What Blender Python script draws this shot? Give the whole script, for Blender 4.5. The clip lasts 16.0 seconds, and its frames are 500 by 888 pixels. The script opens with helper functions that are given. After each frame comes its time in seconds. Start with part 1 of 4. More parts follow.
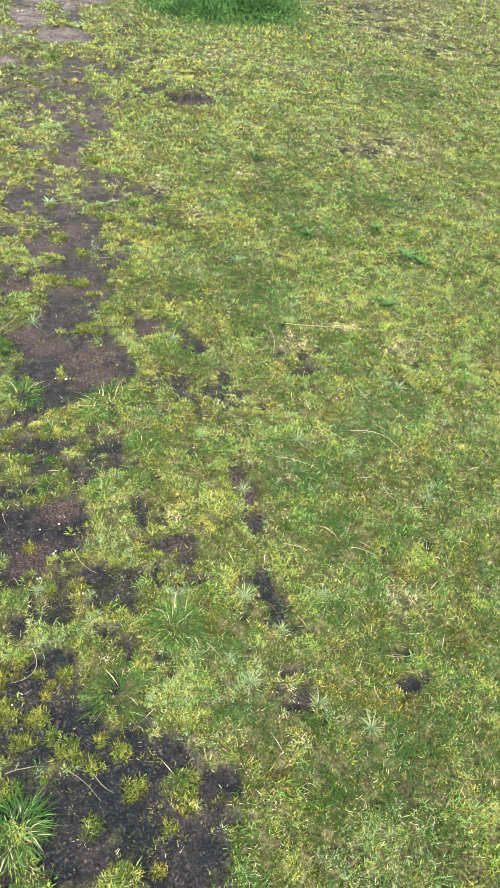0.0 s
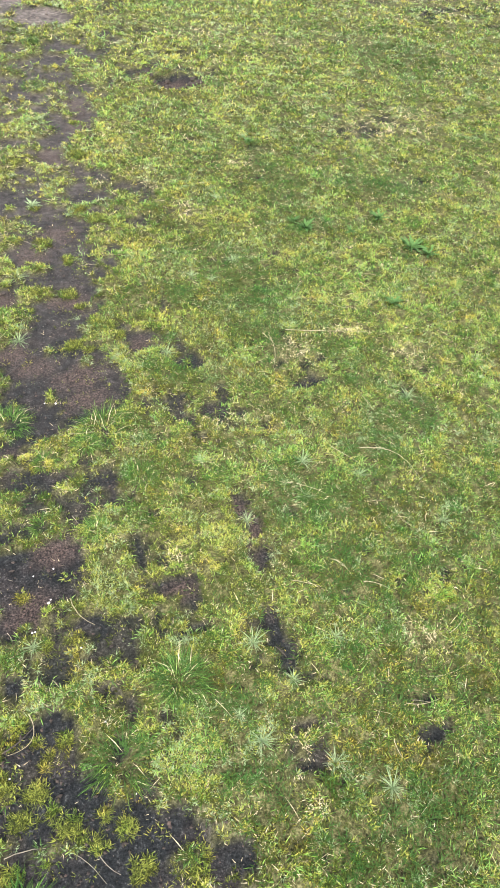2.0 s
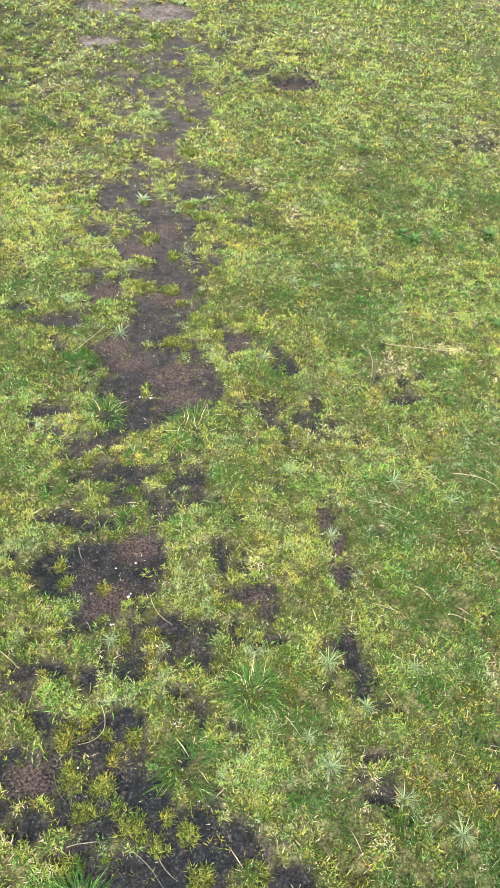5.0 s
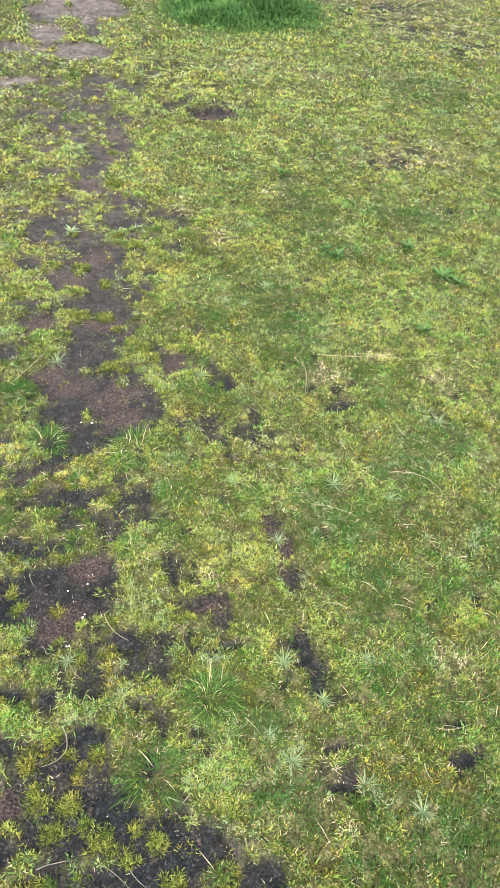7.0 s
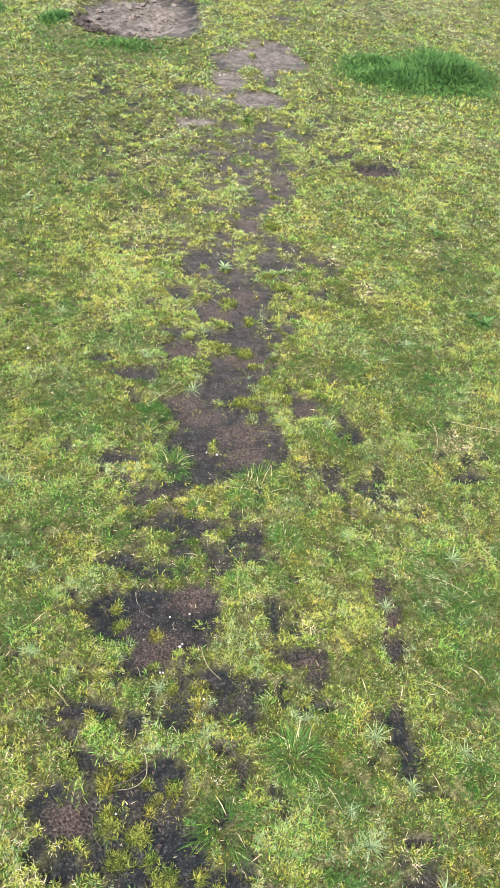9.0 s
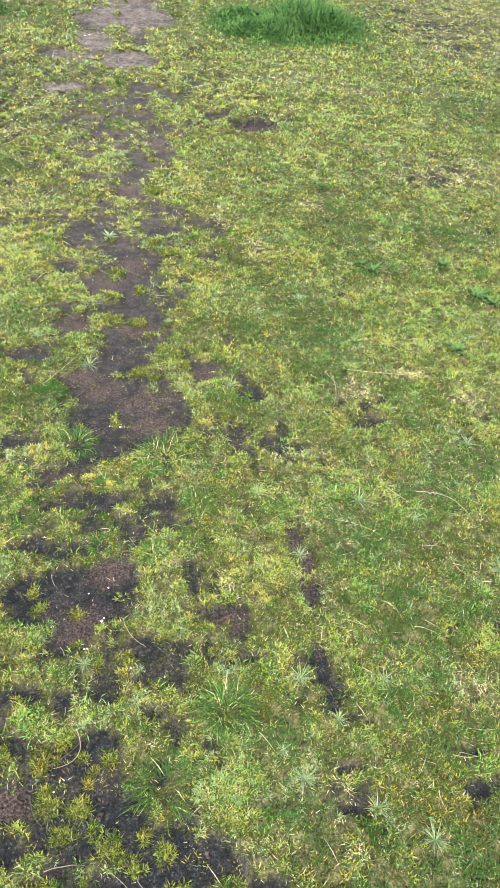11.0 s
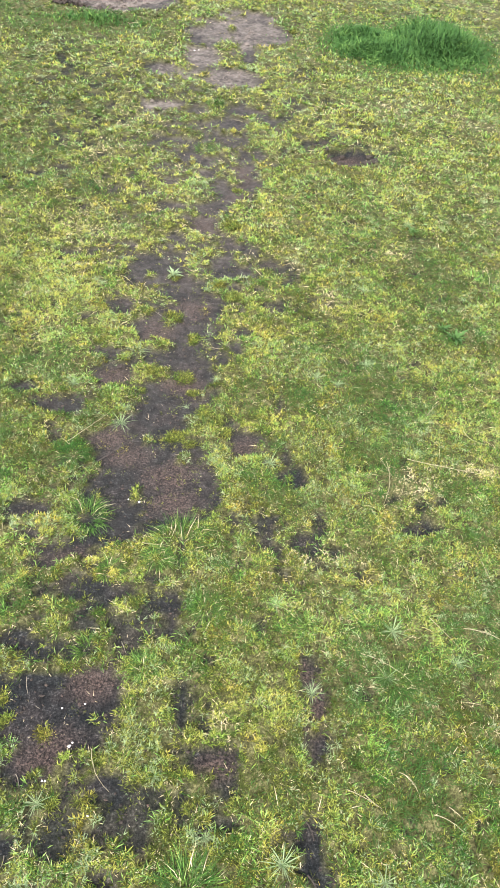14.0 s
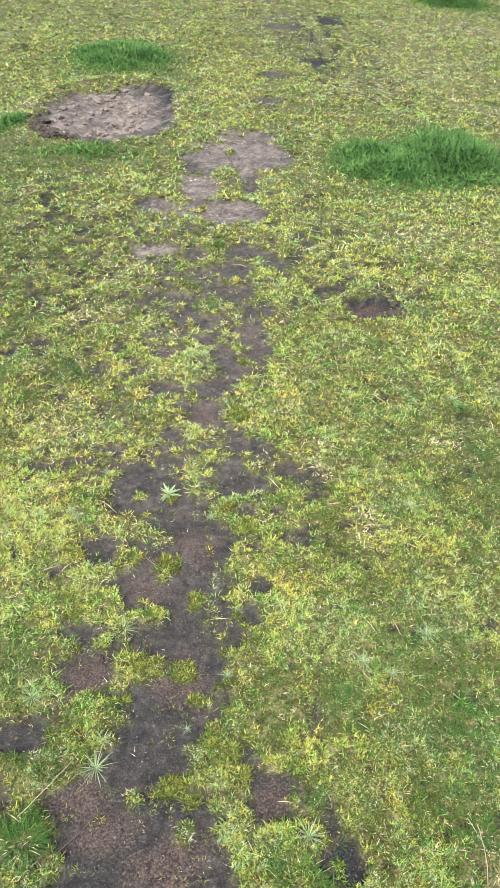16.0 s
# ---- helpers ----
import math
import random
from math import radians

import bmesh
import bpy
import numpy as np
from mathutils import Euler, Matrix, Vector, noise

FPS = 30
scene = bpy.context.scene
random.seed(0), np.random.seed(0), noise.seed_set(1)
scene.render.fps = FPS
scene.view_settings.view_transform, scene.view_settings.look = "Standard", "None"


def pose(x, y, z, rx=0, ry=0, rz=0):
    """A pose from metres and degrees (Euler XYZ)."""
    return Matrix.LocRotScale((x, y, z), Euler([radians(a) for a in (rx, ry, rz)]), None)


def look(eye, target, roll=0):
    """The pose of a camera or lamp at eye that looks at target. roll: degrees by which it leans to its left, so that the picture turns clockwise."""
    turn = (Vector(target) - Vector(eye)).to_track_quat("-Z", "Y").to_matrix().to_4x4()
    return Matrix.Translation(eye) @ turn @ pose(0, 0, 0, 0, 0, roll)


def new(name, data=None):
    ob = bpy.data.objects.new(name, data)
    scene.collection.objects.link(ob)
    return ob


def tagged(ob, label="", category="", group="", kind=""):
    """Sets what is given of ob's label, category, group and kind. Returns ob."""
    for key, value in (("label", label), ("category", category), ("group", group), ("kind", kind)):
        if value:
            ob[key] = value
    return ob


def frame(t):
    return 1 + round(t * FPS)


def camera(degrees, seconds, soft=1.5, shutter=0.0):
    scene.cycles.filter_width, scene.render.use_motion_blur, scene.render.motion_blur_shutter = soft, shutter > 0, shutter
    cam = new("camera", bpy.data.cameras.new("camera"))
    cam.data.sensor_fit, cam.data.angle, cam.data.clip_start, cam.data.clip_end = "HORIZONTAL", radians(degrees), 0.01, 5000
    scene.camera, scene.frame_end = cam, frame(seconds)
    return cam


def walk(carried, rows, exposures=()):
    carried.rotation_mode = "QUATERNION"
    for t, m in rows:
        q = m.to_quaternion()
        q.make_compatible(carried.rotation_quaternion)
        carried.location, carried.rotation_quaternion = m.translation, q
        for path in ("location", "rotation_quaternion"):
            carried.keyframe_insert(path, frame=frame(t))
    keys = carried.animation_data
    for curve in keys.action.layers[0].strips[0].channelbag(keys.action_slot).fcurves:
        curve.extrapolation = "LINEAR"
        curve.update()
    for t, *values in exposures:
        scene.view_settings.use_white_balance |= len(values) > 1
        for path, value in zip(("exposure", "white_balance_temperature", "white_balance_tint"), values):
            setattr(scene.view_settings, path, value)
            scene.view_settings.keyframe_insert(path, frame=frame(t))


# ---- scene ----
cam = camera(39.5, 16.0, soft=1.75)
PATH = [
    (0, (0.101, 0.098, 1.379), (0.545, 1.465, -0.011), 8.7),
    (0.5, (0.153, 0.241, 1.415), (0.634, 1.525, -0.041), 5.1),
    (1, (0.16, 0.266, 1.406), (0.594, 1.532, -0.08), 6.5),
    (1.5, (0.153, 0.263, 1.407), (0.561, 1.615, -0.01), 5.6),
    (2, (0.148, 0.274, 1.403), (0.568, 1.584, -0.049), 6.3),
    (2.5, (0.124, 0.265, 1.409), (0.555, 1.604, -0.013), 7.5),
    (3, (0.123, 0.268, 1.409), (0.485, 1.614, -0.025), 7.1),
    (3.5, (0.133, 0.27, 1.397), (0.495, 1.601, -0.051), 6.8),
    (4, (0.126, 0.294, 1.412), (0.474, 1.646, -0.019), 6.8),
    (4.2, (0.098, 0.317, 1.398), (0.358, 1.657, -0.064), 7.7),
    (6.3, (0.123, 0.286, 1.404), (0.365, 1.636, -0.051), 4.1),
    (6.5, (0.136, 0.276, 1.407), (0.432, 1.642, -0.024), 3.1),
    (7, (0.112, 0.254, 1.413), (0.481, 1.629, 0.009), 5.5),
    (7.5, (0.097, 0.261, 1.415), (0.415, 1.641, 0.003), 6.4),
    (8, (0.07, 0.279, 1.407), (0.135, 1.711, 0.012), 4.2),
    (8.5, (0.062, 0.286, 1.406), (0.061, 1.724, 0.016), 5.0),
    (9, (0.059, 0.278, 1.41), (0.134, 1.762, 0.071), 6.6),
    (9.5, (0.106, 0.278, 1.41), (0.323, 1.703, 0.024), 7.7),
    (9.7, (0.099, 0.275, 1.409), (0.382, 1.696, 0.031), 7.8),
    (11.8, (0.107, 0.26, 1.418), (0.409, 1.661, 0.022), 6.2),
    (12, (0.097, 0.267, 1.412), (0.408, 1.674, 0.025), 7.3),
    (12.5, (0.097, 0.286, 1.409), (0.462, 1.699, 0.042), 8.0),
    (13, (0.166, 0.338, 1.418), (0.644, 1.709, 0.042), 10.0),
    (13.5, (0.29, 0.425, 1.459), (0.517, 1.886, 0.112), 7.5),
    (14, (0.271, 0.583, 1.42), (0.324, 2.011, 0.021), 6.0),
    (14.5, (0.17, 0.782, 1.442), (0.242, 2.261, 0.098), 5.2),
    (15, (0.134, 0.981, 1.455), (-0.162, 2.468, 0.151), 0.3),
    (15.5, (0.138, 1.226, 1.439), (-0.023, 2.765, 0.172), 3.4),
    (16, (0.242, 1.37, 1.457), (0.242, 2.925, 0.2), 2.0),
]
walk(cam, [(t, look(eye, target, roll)) for t, eye, target, roll in PATH])

# ---- light ----
world = bpy.data.worlds.new("overcast_sky")
scene.world = world
world.use_nodes = True
wn = world.node_tree.nodes
sky = wn.new("ShaderNodeTexSky")
sky.sky_type = "NISHITA"
sky.sun_disc = False
sky.sun_elevation, sky.sun_rotation = radians(52), radians(200)
sky.air_density, sky.dust_density, sky.ozone_density = 1.0, 4.0, 1.0
wn["Background"].inputs["Strength"].default_value = 0.10
world.node_tree.links.new(sky.outputs[0], wn["Background"].inputs["Color"])

sun_data = bpy.data.lights.new("sun", "SUN")
sun_data.energy, sun_data.angle, sun_data.color = 2.0, radians(12), (1.0, 0.96, 0.90)
sun = new("sun", sun_data)
sun.matrix_world = look((-3, -8, 14), (0, 2, 0))
scene.view_settings.exposure = 2.15


# ---- materials ----
def material(name, rough=0.8, spec=0.25):
    m = bpy.data.materials.new(name)
    m.use_nodes = True
    n = m.node_tree.nodes
    b = n["Principled BSDF"]
    b.inputs["Roughness"].default_value = rough
    b.inputs["Specular IOR Level"].default_value = spec
    return m, n, m.node_tree.links, b


def node(n, kind, **values):
    made = n.new(kind)
    for key, value in values.items():
        made.inputs[key].default_value = value
    return made


def ramp(n, stops):
    r = n.new("ShaderNodeValToRGB")
    while len(r.color_ramp.elements) < len(stops):
        r.color_ramp.elements.new(0.5)
    for e, (at, colour) in zip(r.color_ramp.elements, stops):
        e.position, e.color = at, (*colour, 1)
    return r


def mix(n, links, factor, a, b, blend="MIX"):
    x = n.new("ShaderNodeMix")
    x.data_type, x.blend_type = "RGBA", blend
    for socket, value in ((x.inputs["Factor"], factor), (x.inputs["A"], a), (x.inputs["B"], b)):
        if isinstance(value, tuple):
            socket.default_value = (*value, 1)
        elif isinstance(value, (int, float)):
            socket.default_value = value
        else:
            links.new(value, socket)
    return x.outputs["Result"]


def attribute(n, name):
    a = n.new("ShaderNodeAttribute")
    a.attribute_name = name
    return a.outputs["Fac"]


def maths(n, links, op, a, b):
    x = n.new("ShaderNodeMath")
    x.operation = op
    for socket, value in zip(x.inputs, (a, b)):
        if isinstance(value, (int, float)):
            socket.default_value = value
        else:
            links.new(value, socket)
    return x.outputs[0]


def noise_node(n, links, scale, detail=3.0, rough=0.6):
    g = n.new("ShaderNodeNewGeometry")
    x = node(n, "ShaderNodeTexNoise", Scale=scale, Detail=detail, Roughness=rough)
    links.new(g.outputs["Position"], x.inputs["Vector"])
    return x.outputs["Fac"]


def leafy(name, stops, glow_through=0.15, rough=0.6, mottle=0.0):
    """Leaves and blades: colour by the tone of each plant, yellowing and greening in patches, light passing through."""
    m, n, links, b = material(name, rough, 0.06)
    ramped = ramp(n, stops)
    tone = attribute(n, "tone")
    grain = noise_node(n, links, 220, 2)
    links.new(maths(n, links, "ADD", tone, maths(n, links, "MULTIPLY_ADD", grain, 0.16)), ramped.inputs[0])
    colour = ramped.outputs[0]
    if mottle:
        for size, tint in ((8, (1.22, 0.93, 0.80)), (11, (0.66, 0.97, 0.80))):
            where = ramp(n, [(0.50, (0, 0, 0)), (0.66, (mottle, mottle, mottle))])
            links.new(noise_node(n, links, size, 4, 0.7), where.inputs[0])
            colour = mix(n, links, where.outputs[0], colour, mix(n, links, 1.0, colour, tint, "MULTIPLY"))
    links.new(colour, b.inputs["Base Color"])
    t = n.new("ShaderNodeBsdfTranslucent")
    links.new(colour, t.inputs["Color"])
    s = n.new("ShaderNodeMixShader")
    s.inputs[0].default_value = glow_through
    links.new(b.outputs[0], s.inputs[1])
    links.new(t.outputs[0], s.inputs[2])
    links.new(s.outputs[0], n["Material Output"].inputs["Surface"])
    return m


# the dark ends of these ramps also carry shade painted at blade feet
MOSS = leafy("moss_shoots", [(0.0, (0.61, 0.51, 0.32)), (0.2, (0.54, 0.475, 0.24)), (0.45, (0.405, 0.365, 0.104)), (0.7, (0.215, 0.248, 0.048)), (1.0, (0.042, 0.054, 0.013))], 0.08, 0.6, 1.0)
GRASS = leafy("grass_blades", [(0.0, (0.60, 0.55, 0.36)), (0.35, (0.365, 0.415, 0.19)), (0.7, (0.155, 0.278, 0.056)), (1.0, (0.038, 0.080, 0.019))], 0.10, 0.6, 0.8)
DRY = leafy("dry_grass_blades", [(0.0, (0.20, 0.14, 0.08)), (0.4, (0.38, 0.30, 0.18)), (1.0, (0.52, 0.45, 0.29))], 0.12, 0.75)
PALE = leafy("grey_green_leaves", [(0.0, (0.075, 0.135, 0.050)), (0.5, (0.145, 0.215, 0.098)), (1.0, (0.225, 0.295, 0.155))], 0.2, 0.6)
DEEP = leafy("dark_green_leaves", [(0.0, (0.035, 0.085, 0.022)), (0.5, (0.035, 0.085, 0.025)), (1.0, (0.075, 0.145, 0.045))], 0.2, 0.6)
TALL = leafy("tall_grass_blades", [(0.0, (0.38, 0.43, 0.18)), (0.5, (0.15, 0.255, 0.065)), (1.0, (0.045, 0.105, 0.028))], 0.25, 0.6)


def make_ground_material():
    m, n, links, b = material("soil_and_thatch", 0.85, 0.10)
    fine, mid, wide = noise_node(n, links, 200, 4, 0.75), noise_node(n, links, 45, 4), noise_node(n, links, 6, 3)
    soil = ramp(n, [(0.38, (0.0034, 0.0041, 0.0044)), (0.48, (0.0088, 0.0100, 0.0106)), (0.57, (0.0170, 0.0187, 0.0193)), (0.67, (0.080, 0.082, 0.080))])
    links.new(maths(n, links, "ADD", maths(n, links, "MULTIPLY", fine, 0.75), maths(n, links, "MULTIPLY", mid, 0.25)), soil.inputs[0])
    soil_red = ramp(n, [(0.38, (0.009, 0.0075, 0.0075)), (0.48, (0.020, 0.0175, 0.0168)), (0.56, (0.035, 0.0305, 0.0290)), (0.66, (0.11, 0.095, 0.088))])
    links.new(soil.inputs[0].links[0].from_socket, soil_red.inputs[0])
    stretch = ramp(n, [(0.47, (0, 0, 0)), (0.66, (1, 1, 1))])
    links.new(wide, stretch.inputs[0])
    soil_colour = mix(n, links, stretch.outputs[0], soil.outputs[0], soil_red.outputs[0])
    litter = ramp(n, [(0.36, (0.007, 0.0055, 0.0055)), (0.5, (0.030, 0.0235, 0.0215)), (0.62, (0.095, 0.068, 0.056))])
    links.new(fine, litter.inputs[0])
    pale = ramp(n, [(0.37, (0.030, 0.026, 0.024)), (0.5, (0.082, 0.071, 0.062)), (0.63, (0.155, 0.136, 0.119))])
    links.new(maths(n, links, "ADD", maths(n, links, "MULTIPLY", mid, 0.45), maths(n, links, "MULTIPLY", noise_node(n, links, 11, 5, 0.7), 0.55)), pale.inputs[0])
    bare = mix(n, links, attribute(n, "litter"), soil_colour, litter.outputs[0])
    bare = mix(n, links, attribute(n, "pale"), bare, pale.outputs[0])
    thatch = ramp(n, [(0.38, (0.010, 0.010, 0.0045)), (0.5, (0.054, 0.055, 0.021)), (0.63, (0.165, 0.156, 0.072))])
    links.new(maths(n, links, "ADD", maths(n, links, "MULTIPLY", mid, 0.4), maths(n, links, "MULTIPLY", fine, 0.6)), thatch.inputs[0])
    sward = ramp(n, [(0.34, (0.038, 0.055, 0.016)), (0.5, (0.072, 0.084, 0.029)), (0.66, (0.125, 0.122, 0.055))])
    links.new(maths(n, links, "ADD", maths(n, links, "MULTIPLY", noise_node(n, links, 1.3, 5, 0.65), 0.6), maths(n, links, "MULTIPLY", mid, 0.4)), sward.inputs[0])
    turfed = mix(n, links, attribute(n, "meadow"), thatch.outputs[0], sward.outputs[0])
    links.new(mix(n, links, attribute(n, "bare"), turfed, bare), b.inputs["Base Color"])
    bump = node(n, "ShaderNodeBump", Strength=0.7, Distance=0.004)
    links.new(maths(n, links, "ADD", fine, mid), bump.inputs["Height"])
    links.new(bump.outputs[0], b.inputs["Normal"])
    return m


def plain(name, dark, light, scale, rough=0.85):
    m, n, links, b = material(name, rough, 0.25)
    c = ramp(n, [(0.3, dark), (0.7, light)])
    links.new(noise_node(n, links, scale, 4, 0.65), c.inputs[0])
    links.new(c.outputs[0], b.inputs["Base Color"])
    bump = node(n, "ShaderNodeBump", Strength=0.5, Distance=0.002)
    links.new(c.outputs[0], bump.inputs["Height"])
    links.new(bump.outputs[0], b.inputs["Normal"])
    return m


GROUND = make_ground_material()
EARTH = plain("dark_crumbly_earth", (0.012, 0.010, 0.009), (0.058, 0.046, 0.038), 90)
PALE_EARTH = plain("dry_earth", (0.06, 0.05, 0.044), (0.16, 0.137, 0.122), 70)
CHIPS = plain("brown_plant_litter", (0.022, 0.017, 0.015), (0.095, 0.066, 0.053), 130)
STRAW = plain("bleached_straw", (0.20, 0.17, 0.10), (0.36, 0.32, 0.21), 120, 0.6)
TWIG = plain("weathered_twig_bark", (0.020, 0.017, 0.015), (0.075, 0.062, 0.054), 150)
GREY_TWIG = plain("grey_dead_stem", (0.12, 0.105, 0.08), (0.26, 0.235, 0.18), 120)
STONE = plain("white_quartz_pebble", (0.36, 0.34, 0.32), (0.62, 0.60, 0.58), 200, 0.5)

# ---- the plan of the meadow: fields of bare soil and plants ----
STEP = 0.01
X0, Y0, NX, NY = -5.5, -2.5, 1150, 2000
gx, gy = np.meshgrid(X0 + STEP * np.arange(NX), Y0 + STEP * np.arange(NY))
rng = np.random.default_rng(7)
TABLE = rng.random((256, 256))


def value_noise(x, y, size, seed=0):
    """Smooth noise from 0 to 1 with lumps of that size."""
    u, v = x / size + 37.3 * seed, y / size + 11.9 * seed
    iu, iv = np.floor(u).astype(int), np.floor(v).astype(int)
    fu, fv = u - iu, v - iv
    fu, fv = fu * fu * (3 - 2 * fu), fv * fv * (3 - 2 * fv)
    a, b = TABLE[iv % 256, iu % 256], TABLE[iv % 256, (iu + 1) % 256]
    c, d = TABLE[(iv + 1) % 256, iu % 256], TABLE[(iv + 1) % 256, (iu + 1) % 256]
    return (a * (1 - fu) + b * fu) * (1 - fv) + (c * (1 - fu) + d * fu) * fv


def layers(x, y, size, seed=0, octaves=3):
    total, weight = 0, 0
    for k in range(octaves):
        total = total + value_noise(x, y, size / 2 ** k, seed + 5 * k) * 0.6 ** k
        weight += 0.6 ** k
    return total / weight


ragged = 0.5 * layers(gx, gy, 0.10, 1, 3) + 0.5 * layers(gx, gy, 0.035, 3, 2) - 0.5
far_ragged = np.clip((gy - 3.5) / 1.5, 0, 1) * 2.2 * (layers(gx, 0.6 * gy, 0.22, 7, 3) - 0.5)
FIELDS = {k: np.zeros((NY, NX)) for k in ("soil", "litter", "pale", "lush", "moss", "dry", "tall", "worn")}


def blot(kind, x, y, a, b, turn, soft):
    """An uneven oval patch: centre, half axes, turn in degrees."""
    reach = 1.7 * max(a, b)
    i0, i1 = max(0, int((x - reach - X0) / STEP)), min(NX, int((x + reach - X0) / STEP) + 2)
    j0, j1 = max(0, int((y - reach - Y0) / STEP)), min(NY, int((y + reach - Y0) / STEP) + 2)
    px, py = gx[j0:j1, i0:i1] - x, gy[j0:j1, i0:i1] - y
    c, s = math.cos(radians(turn)), math.sin(radians(turn))
    r = np.hypot((px * c + py * s) / a, (py * c - px * s) / b)
    small = min(a, b)
    if kind == "soil":
        value = np.clip(((1.24 - 0.4 * min(max(small - 0.12, 0), 0.3) - r) * small + min(0.05 + 0.18 * max(small - 0.15, 0), 0.8 * small) * (2.0 * ragged[j0:j1, i0:i1] + far_ragged[j0:j1, i0:i1])) / 0.012, 0, 1)
    else:
        value = np.clip((1.12 - r + 1.5 * ragged[j0:j1, i0:i1]) / soft, 0, 1)
    f = FIELDS[kind][j0:j1, i0:i1]
    np.maximum(f, value, out=f)


def soil(x, y, a, b, turn):
    blot("soil", x, y, a, b, turn, 0.18)


def litter(x, y, a, b, turn):
    blot("litter", x, y, a, b, turn, 0.7)


def pale(x, y, a, b, turn):
    blot("pale", x, y, a, b, turn, 0.5)


def lush(x, y, a, b, turn):
    blot("lush", x, y, a, b, turn, 0.8)


def moss(x, y, a, b, turn):
    blot("moss", x, y, a, b, turn, 0.8)


def dry(x, y, a, b, turn):
    blot("dry", x, y, a, b, turn, 0.9)


def worn(x, y, a, b, turn):
    blot("worn", x, y, a, b, turn, 0.7)


def tall(x, y, a, b, turn):
    blot("tall", x, y, a, b, turn, 0.6)


# bare soil along the trodden path and in small gaps of the turf
soil(0.02, 1.25, 0.061, 0.053, 6)
soil(-0.10, 1.21, 0.093, 0.066, 6)
soil(-0.18, 1.22, 0.060, 0.052, 6)
soil(-0.18, 1.15, 0.049, 0.030, 6)
soil(-0.05, 1.15, 0.093, 0.048, 6)
soil(-0.07, 1.09, 0.063, 0.034, 6)
soil(-0.27, 1.25, 0.021, 0.020, 6)
soil(-0.16, 1.36, 0.049, 0.032, 6)
soil(-0.11, 1.33, 0.042, 0.023, 6)
soil(0.01, 1.04, 0.016, 0.037, 5)
soil(0.08, 1.07, 0.035, 0.027, 6)
soil(0.11, 1.04, 0.022, 0.013, 5)
soil(0.21, 1.24, 0.022, 0.061, 6)
soil(0.17, 1.44, 0.024, 0.072, 6)
soil(0.29, 1.13, 0.055, 0.029, 6)
soil(0.23, 1.04, 0.022, 0.043, 5)
soil(0.32, 1.01, 0.030, 0.023, 5)
soil(0.31, 1.09, 0.028, 0.018, 6)
soil(-0.19, 0.97, 0.053, 0.025, 5)
soil(-0.20, 0.92, 0.023, 0.022, 5)
soil(-0.08, 0.95, 0.021, 0.034, 5)
soil(0.10, 0.91, 0.052, 0.023, 5)
soil(0.15, 0.87, 0.023, 0.025, 5)
soil(0.22, 0.83, 0.025, 0.026, 5)
soil(0.23, 0.79, 0.015, 0.015, 5)
soil(-0.03, 0.83, 0.075, 0.053, 5)
soil(-0.13, 0.84, 0.028, 0.050, 5)
soil(-0.16, 0.87, 0.034, 0.032, 5)
soil(-0.20, 0.81, 0.027, 0.020, 5)
soil(-0.17, 0.76, 0.053, 0.039, 5)
soil(-0.10, 0.72, 0.026, 0.039, 5)
soil(0.01, 0.76, 0.037, 0.049, 5)
soil(-0.01, 0.71, 0.057, 0.046, 5)
soil(0.03, 0.67, 0.061, 0.044, 5)
soil(0.13, 0.65, 0.059, 0.034, 4)
soil(0.17, 0.70, 0.025, 0.036, 5)
soil(-0.07, 0.63, 0.059, 0.026, 4)
soil(-0.16, 0.68, 0.036, 0.026, 5)
soil(-0.22, 0.77, 0.032, 0.029, 5)
soil(0.20, 0.65, 0.041, 0.025, 4)
soil(-0.38, 2.20, 0.055, 0.027, 12)
soil(-0.25, 2.14, 0.088, 0.035, 12)
soil(-0.13, 2.29, 0.061, 0.047, 12)
soil(0.05, 2.18, 0.090, 0.058, 12)
soil(0.04, 2.07, 0.094, 0.067, 12)
soil(-0.07, 2.01, 0.071, 0.044, 12)
soil(0.28, 2.05, 0.031, 0.030, 12)
soil(0.33, 2.01, 0.058, 0.042, 12)
soil(0.26, 2.10, 0.026, 0.023, 12)
soil(0.43, 1.98, 0.019, 0.040, 12)
soil(0.46, 1.91, 0.034, 0.019, 12)
soil(0.03, 1.95, 0.148, 0.073, 12)
soil(0.04, 1.86, 0.177, 0.067, 12)
soil(0.08, 1.78, 0.158, 0.056, 12)
soil(0.22, 1.86, 0.036, 0.066, 12)
soil(0.14, 1.74, 0.105, 0.031, 12)
soil(-0.02, 1.69, 0.071, 0.045, 12)
soil(0.18, 1.81, 0.070, 0.049, 12)
soil(-0.24, 1.73, 0.057, 0.033, 12)
soil(-0.21, 1.65, 0.039, 0.028, 12)
soil(-0.12, 1.61, 0.085, 0.038, 12)
soil(-0.15, 1.57, 0.053, 0.023, 12)
soil(-0.02, 1.65, 0.067, 0.029, 12)
soil(0.07, 1.69, 0.068, 0.020, 12)
soil(0.40, 1.74, 0.026, 0.027, 12)
soil(0.48, 1.66, 0.025, 0.030, 12)
soil(-0.05, 1.50, 0.062, 0.027, 12)
soil(0.03, 1.50, 0.050, 0.022, 12)
soil(-0.02, 1.55, 0.027, 0.024, 12)
soil(0.15, 1.47, 0.038, 0.035, 12)
soil(0.12, 1.54, 0.029, 0.014, 12)
soil(0.16, 1.51, 0.028, 0.013, 12)
soil(-0.16, 2.68, 0.044, 0.047, 3)
soil(-0.15, 2.40, 0.053, 0.027, 2)
soil(-0.10, 2.31, 0.037, 0.031, 2)
